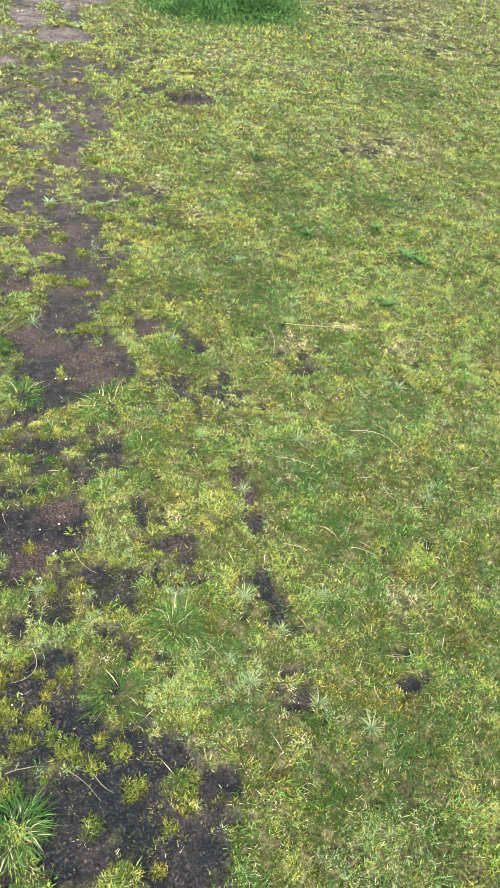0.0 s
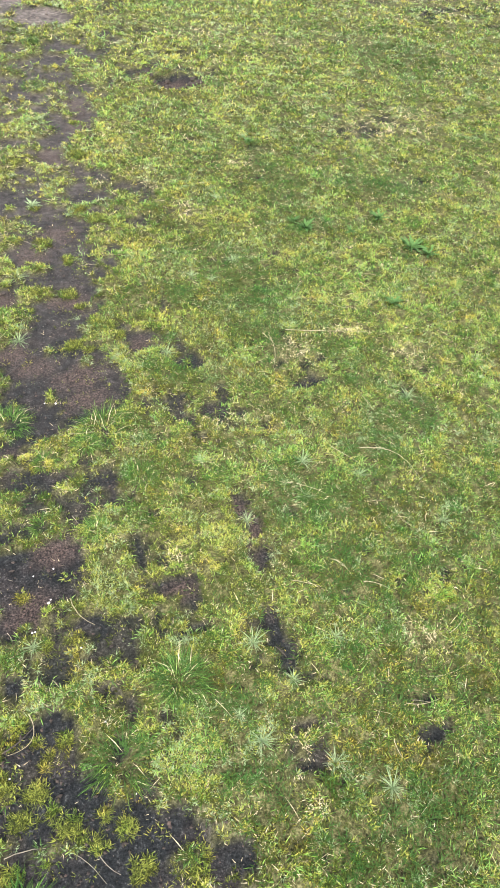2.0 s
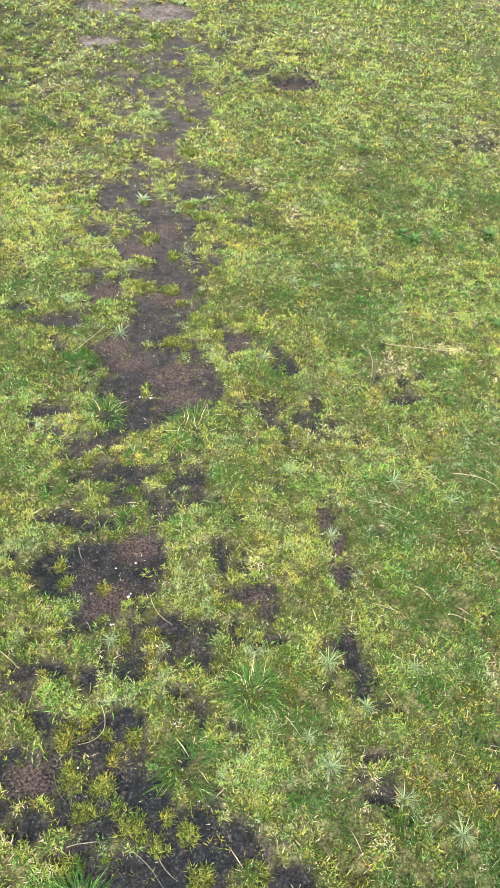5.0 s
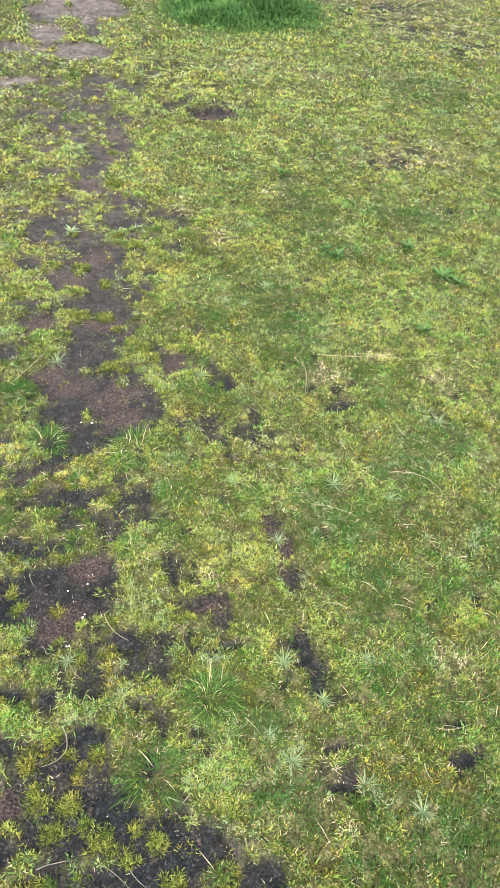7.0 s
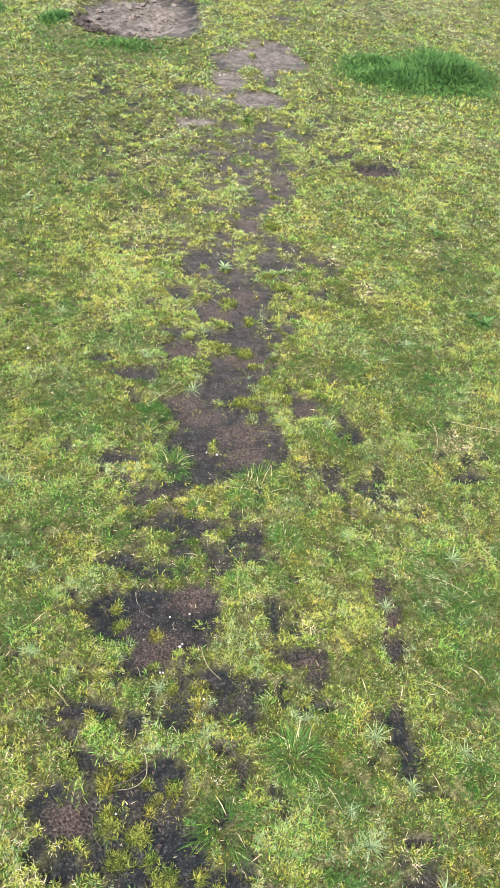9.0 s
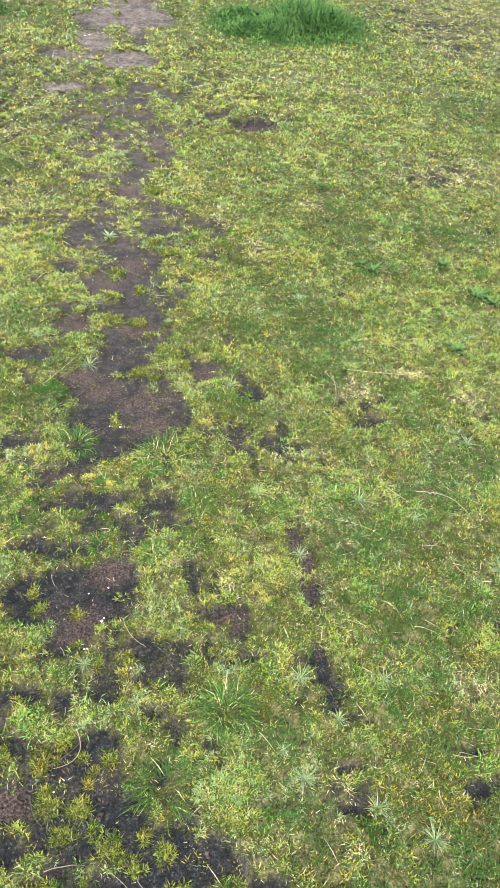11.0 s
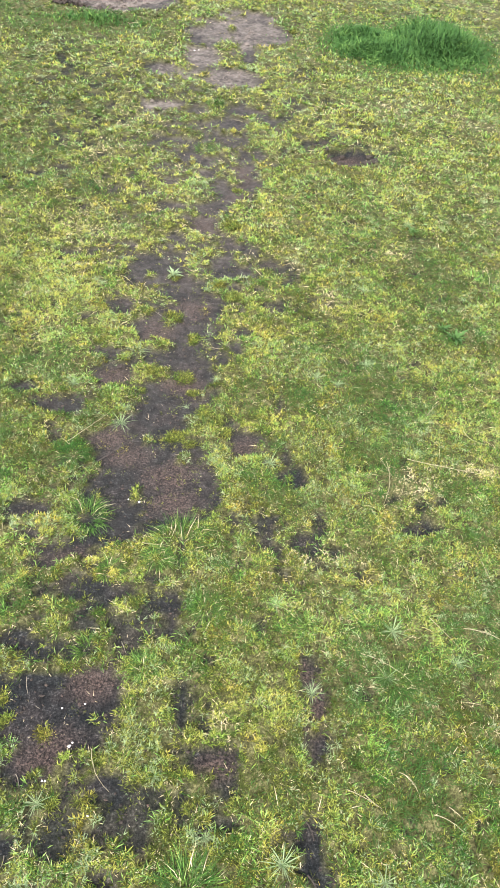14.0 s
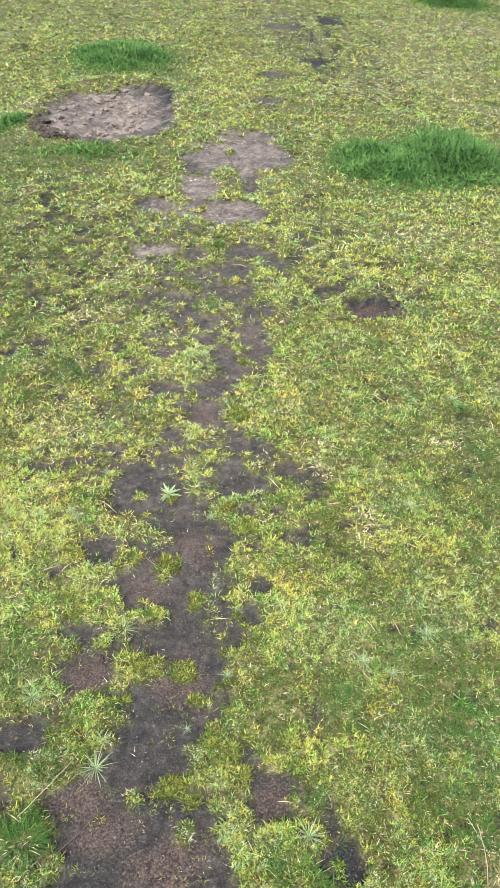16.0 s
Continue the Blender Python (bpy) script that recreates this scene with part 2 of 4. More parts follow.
soil(-0.12, 2.26, 0.060, 0.022, 2)
soil(-0.23, 2.12, 0.058, 0.031, 2)
soil(-0.16, 2.21, 0.028, 0.017, 2)
soil(0.09, 2.17, 0.110, 0.051, 2)
soil(0.03, 2.21, 0.070, 0.053, 2)
soil(0.10, 2.24, 0.075, 0.040, 2)
soil(0.14, 2.32, 0.064, 0.058, 2)
soil(0.13, 2.43, 0.082, 0.078, 2)
soil(0.02, 2.39, 0.058, 0.046, 2)
soil(-0.02, 2.55, 0.071, 0.076, 3)
soil(0.10, 2.56, 0.087, 0.072, 3)
soil(0.11, 2.72, 0.088, 0.095, 3)
soil(0.02, 2.63, 0.058, 0.073, 3)
soil(0.26, 2.47, 0.032, 0.032, 2)
soil(0.28, 2.56, 0.027, 0.030, 3)
soil(0.23, 2.40, 0.031, 0.026, 2)
soil(0.26, 2.10, 0.027, 0.042, 2)
soil(0.34, 2.05, 0.042, 0.023, 2)
soil(0.30, 2.01, 0.039, 0.020, 2)
soil(-0.07, 2.92, 0.086, 0.096, 3)
soil(-0.11, 3.00, 0.049, 0.054, 3)
soil(0.03, 2.87, 0.047, 0.054, 3)
soil(-0.00, 2.80, 0.062, 0.042, 3)
soil(0.07, 2.77, 0.055, 0.050, 3)
soil(-0.22, 3.11, 0.062, 0.023, 3)
soil(-0.27, 3.05, 0.050, 0.023, 3)
soil(-0.41, 3.01, 0.042, 0.028, 3)
soil(0.22, 3.01, 0.068, 0.081, 3)
soil(0.17, 2.93, 0.028, 0.033, 3)
soil(0.23, 2.85, 0.037, 0.029, 3)
soil(0.33, 2.85, 0.030, 0.022, 3)
soil(0.35, 3.02, 0.029, 0.024, 3)
soil(0.22, 3.18, 0.079, 0.060, 3)
soil(0.10, 3.15, 0.034, 0.035, 3)
soil(-0.03, 3.20, 0.042, 0.037, 3)
soil(0.08, 3.33, 0.067, 0.060, 3)
soil(0.01, 3.36, 0.030, 0.041, 3)
soil(0.11, 3.48, 0.071, 0.058, 4)
soil(-0.08, 3.48, 0.070, 0.033, 4)
soil(0.21, 3.63, 0.074, 0.080, 4)
soil(0.12, 3.71, 0.049, 0.084, 4)
soil(0.27, 3.76, 0.050, 0.103, 4)
soil(0.22, 3.89, 0.080, 0.111, 4)
soil(-0.11, 3.70, 0.049, 0.033, 4)
soil(0.06, 3.84, 0.051, 0.063, 4)
soil(-0.04, 3.99, 0.072, 0.064, 4)
soil(-0.09, 4.17, 0.075, 0.048, 4)
soil(-0.21, 4.19, 0.045, 0.033, 4)
soil(0.03, 3.95, 0.057, 0.038, 4)
soil(0.20, 4.04, 0.083, 0.100, 4)
soil(0.29, 4.07, 0.044, 0.081, 4)
soil(0.36, 3.98, 0.043, 0.029, 4)
soil(0.16, 4.25, 0.087, 0.067, 4)
soil(0.13, 4.48, 0.103, 0.074, 5)
soil(0.20, 4.68, 0.108, 0.082, 5)
soil(0.32, 4.56, 0.050, 0.064, 5)
soil(-0.05, 4.62, 0.039, 0.040, 5)
soil(0.37, 4.44, 0.038, 0.036, 5)
soil(-0.28, 4.67, 0.135, 0.089, 5)
soil(0.06, 5.24, 0.198, 0.138, 5)
soil(-0.13, 5.27, 0.090, 0.105, 5)
soil(-0.36, 5.29, 0.090, 0.133, 5)
soil(-0.13, 5.64, 0.117, 0.191, 6)
soil(0.18, 5.78, 0.050, 0.253, 6)
soil(0.17, 6.30, 0.256, 0.302, 6)
soil(-0.10, 6.26, 0.169, 0.250, 6)
soil(0.16, 6.68, 0.182, 0.156, 7)
soil(-0.15, 5.96, 0.102, 0.124, 6)
soil(-1.00, 7.17, 0.426, 0.675, 8)
soil(-0.73, 7.47, 0.237, 0.729, 8)
soil(-1.24, 6.87, 0.190, 0.216, 7)
soil(-0.82, 6.65, 0.306, 0.200, 7)
soil(0.48, 11.66, 0.223, 0.222, 12)
soil(1.10, 12.25, 0.143, 0.295, 12)
soil(0.33, 8.80, 0.110, 0.100, 9)
soil(0.80, 9.56, 0.146, 0.119, 10)
soil(0.33, 7.81, 0.117, 0.078, 8)
soil(-0.84, 4.56, 0.130, 0.033, 5)
soil(-0.80, 4.31, 0.097, 0.024, 4)
soil(-0.72, 3.67, 0.061, 0.034, 4)
soil(-0.46, 3.92, 0.056, 0.029, 4)
soil(0.60, 4.31, 0.047, 0.057, 4)
soil(0.74, 4.14, 0.096, 0.069, 4)
soil(0.45, 1.90, 0.040, 0.042, 6)
soil(0.47, 1.67, 0.030, 0.029, 6)
soil(0.55, 1.66, 0.030, 0.022, 7)
soil(0.78, 1.75, 0.049, 0.028, 6)
soil(0.49, 1.29, 0.026, 0.076, 5)
soil(0.49, 1.18, 0.028, 0.051, 5)
soil(0.48, 0.98, 0.027, 0.061, 4)
soil(0.49, 0.90, 0.026, 0.034, 4)
soil(0.49, 0.76, 0.042, 0.015, 3)
soil(0.50, 0.76, 0.038, 0.015, -7)
soil(0.75, 0.69, 0.039, 0.023, -7)
soil(0.47, 0.68, 0.019, 0.015, -7)
soil(0.48, 1.67, 0.043, 0.037, -3)
soil(0.76, 0.76, 0.048, 0.016, -7)
soil(0.49, 1.25, 0.017, 0.110, 5)
soil(0.16, 0.62, 0.111, 0.057, -9)
soil(0.26, 0.56, 0.090, 0.039, -9)
soil(0.10, 0.58, 0.117, 0.051, -9)
soil(-0.00, 0.70, 0.107, 0.067, -9)
soil(0.05, 0.57, 0.152, 0.068, -10)
soil(0.15, 0.62, 0.086, 0.053, -10)
soil(0.19, 0.48, 0.111, 0.055, -10)
soil(0.03, 0.48, 0.086, 0.044, -10)
soil(0.20, 0.41, 0.077, 0.034, -10)
soil(0.28, 0.51, 0.047, 0.029, -10)
# reddish plant litter on the soil
litter(-0.04, 1.12, 0.076, 0.050, 6)
litter(0.02, 1.27, 0.055, 0.041, 6)
litter(-0.17, 0.76, 0.053, 0.041, 5)
litter(0.29, 1.11, 0.052, 0.036, 6)
litter(0.48, 1.25, 0.035, 0.097, 6)
litter(-0.01, 1.94, 0.096, 0.055, 12)
litter(0.09, 1.88, 0.092, 0.074, 12)
litter(0.13, 1.79, 0.088, 0.054, 12)
litter(-0.08, 2.01, 0.071, 0.042, 12)
litter(-0.12, 2.27, 0.071, 0.053, 12)
litter(-0.12, 1.59, 0.070, 0.035, 12)
litter(0.33, 2.01, 0.069, 0.048, 12)
litter(-0.01, 2.53, 0.066, 0.075, 3)
litter(-0.10, 2.29, 0.066, 0.046, 2)
litter(0.11, 2.27, 0.079, 0.059, 2)
litter(-0.07, 2.01, 0.046, 0.034, 2)
litter(0.09, 2.70, 0.079, 0.064, 3)
litter(0.22, 3.85, 0.069, 0.181, 4)
litter(0.08, 3.30, 0.069, 0.098, 3)
litter(0.23, 3.64, 0.065, 0.080, 4)
litter(-0.25, 4.67, 0.135, 0.096, 5)
litter(0.74, 4.13, 0.091, 0.063, 4)
# dry, pale earth
pale(-0.99, 7.26, 0.572, 1.085, 8)
pale(0.09, 6.35, 0.430, 0.647, 7)
pale(0.03, 5.24, 0.287, 0.241, 5)
pale(-0.26, 5.25, 0.191, 0.262, 5)
pale(-0.13, 5.64, 0.206, 0.303, 6)
pale(-0.28, 4.67, 0.155, 0.123, 5)
# lush green turf
lush(0.63, 1.29, 0.087, 0.069, 5)
lush(0.64, 1.32, 0.090, 0.081, -4)
lush(0.70, 0.78, 0.072, 0.045, -7)
lush(0.72, 0.59, 0.077, 0.066, -7)
lush(0.91, 1.72, 0.126, 0.045, -3)
lush(1.05, 1.56, 0.148, 0.077, -3)
lush(0.88, 1.42, 0.097, 0.081, -4)
lush(2.18, 4.48, 0.379, 0.317, 7)
lush(1.54, 2.96, 0.330, 0.175, 2)
lush(1.03, 2.63, 0.119, 0.094, 1)
lush(1.40, 2.41, 0.130, 0.086, -0)
lush(0.34, 1.88, 0.082, 0.083, 7)
lush(-0.41, 1.44, 0.085, 0.094, 5)
lush(-0.16, 1.45, 0.072, 0.095, 6)
lush(-0.41, 1.92, 0.102, 0.163, 7)
lush(-0.80, 6.09, 0.532, 0.309, 6)
lush(-1.40, 6.24, 0.222, 0.565, 7)
lush(-1.38, 6.08, 0.290, 0.472, 22)
lush(-0.36, 2.33, 0.156, 0.105, 9)
lush(0.12, 0.77, 0.064, 0.060, 3)
lush(0.34, 0.81, 0.078, 0.062, 3)
lush(0.37, 0.69, 0.094, 0.036, 3)
lush(3.48, 6.97, 0.130, 0.181, 15)
lush(-0.00, 6.62, 0.041, 0.111, 7)
lush(-0.54, 2.45, 0.120, 0.091, 9)
lush(-0.43, 3.56, 0.147, 0.155, 4)
lush(-0.18, 3.31, 0.117, 0.099, 3)
lush(0.70, 1.07, 0.082, 0.089, -5)
lush(0.42, 0.63, 0.063, 0.037, -7)
lush(0.63, 0.54, 0.097, 0.056, -9)
lush(-0.37, 1.17, 0.075, 0.075, 5)
lush(0.71, 2.21, 0.139, 0.295, 2)
lush(1.01, 3.06, 0.109, 0.325, 3)
lush(0.69, 1.96, 0.102, 0.094, 2)
lush(0.47, 2.23, 0.078, 0.084, 2)
lush(-0.85, 6.18, 0.448, 0.272, 6)
lush(-0.55, 8.31, 0.179, 0.905, 9)
lush(-1.27, 6.19, 0.223, 0.378, 7)
lush(0.38, 2.01, 0.058, 0.056, 2)
lush(0.35, 1.89, 0.064, 0.049, 2)
lush(0.31, 2.22, 0.077, 0.070, 2)
lush(-1.82, 4.56, 0.253, 0.803, 12)
lush(-1.56, 3.87, 0.163, 0.259, 12)
lush(-0.21, 1.91, 0.083, 0.064, 12)
lush(0.39, 1.87, 0.090, 0.085, 12)
lush(-0.36, 1.50, 0.103, 0.102, 12)
# yellow-green moss
moss(-0.24, 0.91, 0.117, 0.127, 4)
moss(-0.16, 1.05, 0.072, 0.053, 4)
moss(0.03, 0.98, 0.113, 0.052, 4)
moss(0.14, 1.17, 0.081, 0.092, 5)
moss(0.36, 1.10, 0.123, 0.086, 4)
moss(0.29, 0.96, 0.066, 0.031, 4)
moss(-0.30, 1.40, 0.059, 0.109, 6)
moss(0.26, 1.26, 0.041, 0.064, 5)
moss(0.06, 1.60, 0.094, 0.051, 6)
moss(-0.09, 1.73, 0.098, 0.085, 7)
moss(0.57, 1.13, 0.040, 0.028, 4)
moss(-0.19, 0.69, 0.090, 0.055, 3)
moss(0.55, 1.17, 0.042, 0.032, -6)
moss(0.42, 1.14, 0.067, 0.091, -6)
moss(0.87, 0.98, 0.081, 0.056, -6)
moss(0.71, 2.66, 0.138, 0.170, 1)
moss(0.52, 0.61, 0.063, 0.028, -8)
moss(0.66, 2.70, 0.096, 0.084, 2)
moss(-0.40, 2.89, 0.134, 0.148, 3)
moss(-0.36, 3.73, 0.155, 0.171, 4)
moss(-0.23, 3.66, 0.109, 0.204, 4)
moss(-0.78, 4.75, 0.226, 0.214, 5)
moss(-0.29, 10.06, 0.424, 1.890, 10)
moss(0.03, 7.96, 0.290, 1.188, 8)
moss(-2.04, 9.10, 0.319, 1.606, 10)
moss(0.84, 4.55, 0.223, 0.252, 4)
moss(0.84, 5.28, 0.261, 0.172, 5)
moss(0.32, 5.07, 0.186, 0.160, 5)
moss(-0.48, 3.07, 0.190, 0.314, 11)
moss(-0.56, 1.83, 0.081, 0.153, 7)
moss(-0.61, 2.22, 0.111, 0.100, 9)
moss(1.50, 2.41, 0.072, 0.079, 0)
moss(1.51, 5.26, 0.197, 0.169, 5)
moss(-0.22, 3.74, 0.133, 0.171, 4)
moss(-0.07, 1.08, 0.198, 0.083, 4)
moss(-0.08, 0.72, 0.122, 0.065, 3)
moss(0.13, 1.14, 0.155, 0.130, 4)
moss(-0.17, 0.92, 0.158, 0.105, 4)
moss(0.39, 1.20, 0.165, 0.195, -7)
moss(0.20, 1.02, 0.185, 0.095, -7)
moss(0.44, 2.03, 0.219, 0.232, -4)
moss(0.25, 1.09, 0.152, 0.112, -6)
# dead, straw-coloured turf
dry(2.74, 6.58, 0.768, 1.439, 13)
dry(1.70, 3.56, 0.350, 0.266, 4)
dry(1.53, 4.76, 0.177, 0.141, 9)
dry(1.92, 4.82, 0.091, 0.124, 9)
dry(0.79, 1.89, 0.102, 0.078, 7)
dry(1.15, 1.83, 0.116, 0.071, -2)
dry(0.97, 1.97, 0.118, 0.041, -2)
dry(0.80, 0.88, 0.076, 0.051, -6)
dry(0.47, 0.69, 0.033, 0.059, -7)
dry(0.47, 0.61, 0.042, 0.036, -8)
dry(0.48, 1.65, 0.083, 0.049, 6)
dry(0.54, 1.63, 0.099, 0.059, -3)
dry(1.66, 2.85, 0.109, 0.099, 2)
dry(0.29, 1.19, 0.041, 0.030, 5)
dry(1.17, 4.98, 0.279, 0.122, 5)
dry(0.46, 3.08, 0.110, 0.113, 3)
dry(0.31, 3.08, 0.055, 0.084, 3)
dry(1.88, 9.62, 0.712, 1.924, 9)
dry(0.58, 2.81, 0.067, 0.138, 3)
dry(0.89, 3.19, 0.115, 0.090, 3)
dry(-0.43, 3.17, 0.148, 0.121, 12)
dry(-0.46, 3.97, 0.178, 0.155, 14)
dry(-0.45, 3.27, 0.154, 0.085, 3)
dry(-0.38, 4.45, 0.213, 0.247, 5)
dry(1.07, 4.95, 0.238, 0.207, 16)
dry(-0.40, 3.15, 0.148, 0.072, 3)
dry(-0.15, 0.65, 0.030, 0.017, 3)
dry(-0.21, 0.66, 0.039, 0.017, 2)
dry(0.50, 1.63, 0.066, 0.050, -3)
dry(-1.63, 7.22, 0.172, 0.512, 8)
dry(3.16, 7.00, 0.499, 0.898, 15)
dry(2.42, 5.80, 0.300, 0.545, 12)
dry(2.85, 5.61, 0.253, 0.522, 11)
dry(1.92, 3.63, 0.233, 0.180, 4)
dry(2.89, 12.03, 0.626, 1.729, 12)
dry(1.94, 11.71, 0.454, 1.262, 12)
dry(1.22, 8.42, 0.426, 0.663, 8)
dry(2.10, 7.67, 0.317, 0.797, 23)
# taller grass
tall(1.08, 6.21, 0.428, 0.687, 6)
tall(1.58, 6.39, 0.445, 0.877, 6)
tall(-1.26, 9.65, 0.502, 0.925, 10)
tall(-1.61, 6.77, 0.162, 0.274, 7)
tall(3.20, 14.76, 0.502, 0.879, 14)
tall(-2.24, 6.88, 0.231, 0.404, 12)
tall(-3.26, 8.79, 0.411, 0.420, 13)

# turf worn thin, soil showing between the clumps
worn(-0.48, 3.90, 0.088, 0.070, 4)
worn(-0.87, 4.56, 0.103, 0.059, 5)
worn(-0.77, 4.29, 0.110, 0.069, 4)
worn(-0.94, 3.42, 0.061, 0.050, 13)
worn(-0.85, 5.19, 0.103, 0.108, 19)
worn(-0.80, 4.28, 0.124, 0.071, 16)
worn(-0.87, 4.53, 0.156, 0.116, 17)
worn(-0.42, 3.90, 0.105, 0.083, 14)
worn(-0.71, 3.71, 0.085, 0.113, 14)
worn(-0.92, 5.29, 0.121, 0.197, 6)
worn(0.56, 4.86, 0.107, 0.117, 5)
worn(0.54, 5.43, 0.103, 0.174, 6)
worn(0.28, 7.72, 0.173, 0.228, 8)
worn(1.19, 12.34, 0.248, 0.573, 12)
worn(0.81, 9.60, 0.170, 0.408, 10)
worn(0.38, 8.72, 0.285, 0.363, 9)
worn(0.34, 11.70, 0.297, 0.653, 12)
worn(0.28, 1.08, 0.121, 0.116, 4)
worn(0.05, 1.02, 0.182, 0.090, 4)
worn(-0.02, 1.45, 0.219, 0.170, 6)
worn(0.47, 0.96, 0.073, 0.132, 4)
worn(-0.03, 0.74, 0.217, 0.106, 3)
worn(-0.13, 4.13, 0.410, 0.664, 4)
worn(-0.61, 4.51, 0.425, 1.182, 4)
worn(0.43, 2.90, 0.187, 0.293, 3)
worn(0.00, 2.94, 0.285, 0.495, 3)
worn(0.55, 1.63, 0.116, 0.090, -3)
worn(0.78, 1.84, 0.083, 0.091, -2)
worn(-0.34, 3.94, 0.310, 1.093, 13)
worn(-0.32, 4.97, 0.381, 0.758, 5)
worn(0.73, 0.69, 0.057, 0.042, -7)
worn(0.49, 0.72, 0.055, 0.061, -7)
worn(0.44, 1.72, 0.152, 0.139, 6)
worn(2.69, 6.29, 0.731, 1.490, 12)
worn(1.58, 3.57, 0.376, 0.397, 4)
worn(0.66, 4.49, 0.422, 0.536, 15)
worn(0.55, 4.68, 0.336, 0.658, 5)
worn(0.62, 11.43, 0.725, 4.523, 10)
worn(-0.89, 5.08, 0.355, 0.801, 5)
worn(-0.18, 0.97, 0.093, 0.049, 4)

# grazing sky sheen put into the soil colour, paler further along the path
FIELDS["pale"] = np.maximum(FIELDS["pale"], np.clip((gy - 1.2) / 6.0, 0, 0.36) * np.exp(-((gx + 0.02 - 0.03 * (gy - 2)) / 0.45) ** 4))

# small gaps in the turf, thicker along the path
gap = layers(gx, gy, 0.05, 9, 3)
trodden = np.exp(-((gx + 0.02 - 0.04 * (gy - 2)) / 0.32) ** 2) * (gy < 8)
far_wear = layers(gx, gy, 0.5, 21, 2)
gaps = np.clip((gap - 0.735 + 0.22 * FIELDS["worn"] + 0.11 * trodden + 0.08 * (far_wear - 0.5)) / 0.05, 0, 1)
FIELDS["soil"] = np.maximum(FIELDS["soil"], 0.9 * gaps)
islands = np.clip((layers(gx, gy, 0.055, 15, 2) - 0.74) / 0.05, 0, 1) * (gy < 5)
sprig_spots = np.clip((layers(gx, gy, 0.07, 23, 3) - 0.50) / 0.10, 0.05 + 0.12 * np.clip(gy - 2, 0, 1), 1)
scrape_here = np.hypot((gx + 0.98) / 0.55, (gy - 7.3) / 1.0) < 1.15
far_islands = np.clip((layers(gx, 0.55 * gy, 0.12, 29, 3) - 0.73) / 0.05, 0, 1) * np.clip((gy - 2.2) / 1.2, 0, 1) * ~scrape_here * (np.hypot(gx - 0.8, gy - 4.1) > 0.35)
FIELDS["soil"] *= 1 - 0.95 * far_islands
FIELDS["soil"] *= (1 - 0.9 * FIELDS["tall"]) * (1 - 0.9 * islands)
clumps = np.clip((0.45 * layers(gx, gy, 0.045, 17, 2) + 0.55 * value_noise(gx, gy, 0.021, 27) - 0.35) / 0.14, 0.26 + 0.24 * (1 - np.exp(-((gx - 0.05 - 0.04 * (gy - 2)) / 0.5) ** 2)), 1)
clumps_far = np.clip((layers(gx, gy * 0.7, 0.060, 19, 3) - 0.32) / 0.18, 0.52 + 0.42 * np.clip((gy - 3) / 3, 0, 1), 1)
blend = np.clip((gy - 1.8) / 2.5, 0, 1)
clumps = clumps * (1 - blend) + clumps_far * blend
tint = layers(gx, gy, 0.22, 31, 3) - 0.5
herbs = layers(gx, gy, 0.11, 35, 3)
patch = 0.35 * (layers(gx, gy, 0.13, 47, 2) - 0.5) + 0.75 * (layers(gx, gy, 0.04, 53, 2) - 0.5)
tint_wide = layers(gx, gy, 0.9, 41, 2) - 0.5


def sample(field, x, y):
    i = np.clip(((x - X0) / STEP + 0.5).astype(int), 0, NX - 1)
    j = np.clip(((y - Y0) / STEP + 0.5).astype(int), 0, NY - 1)
    return field[j, i]


def ground_height(x, y):
    """The lie of the ground: turf a little above the bare soil, a scrape of earth, soft humps."""
    bare = sample(FIELDS["soil"], x, y)
    z = (0.002 + 0.016 * sample(clumps, x, y)) * (1 - bare) + 0.012 * (layers(x, y, 0.35, 51, 2) - 0.5) + 0.006 * (layers(x, y, 0.03, 61, 2) - 0.5)
    scrape = np.hypot((x + 0.98) / 0.55, (y - 7.3) / 1.0)
    z = z + 0.36 * (layers(x, y, 0.20, 55, 4) - 0.5) * np.clip(1.1 - scrape, 0, 0.5) - 0.05 * np.clip(1.05 - scrape, 0, 1) + 0.03 * np.exp(-((scrape - 1.05) / 0.15) ** 2)
    heap = np.hypot((x - 0.74) / 0.13, (y - 4.11) / 0.13)
    return z - 0.02 * np.clip(1 - heap, 0, 1) + 0.02 * np.exp(-((heap - 1.0) / 0.25) ** 2)


def axis(fine0, fine1, step, near0, near1, end0, end1):
    """Even steps between fine0 and fine1, growing outside."""
    out = list(np.arange(fine0, fine1, step))
    s = step
    while out[-1] < end1:
        s = min(s * 1.10, 0.055 if out[-1] < near1 else 400)
        out.append(out[-1] + s)
    s = step
    while out[0] > end0:
        s = min(s * 1.12, 0.055 if out[0] > near0 else 400)
        out.insert(0, out[0] - s)
    return np.array(out)


def link_mesh(name, verts, faces, mat, attributes=(), smooth=False):
    """A mesh from arrays of points and of faces with one count of corners."""
    me = bpy.data.meshes.new(name)
    verts, faces = np.asarray(verts, np.float32), np.asarray(faces, np.int32)
    corners = faces.shape[1]
    me.vertices.add(len(verts))
    me.vertices.foreach_set("co", verts.ravel())
    me.loops.add(faces.size)
    me.loops.foreach_set("vertex_index", faces.ravel())
    me.polygons.add(len(faces))
    me.polygons.foreach_set("loop_start", np.arange(0, faces.size, corners, dtype=np.int32))
    me.polygons.foreach_set("use_smooth", np.full(len(faces), smooth))
    me.update(calc_edges=True)
    for key, values in dict(attributes).items():
        me.attributes.new(key, "FLOAT", "POINT").data.foreach_set("value", np.asarray(values, np.float32))
    me.materials.append(mat)
    return me


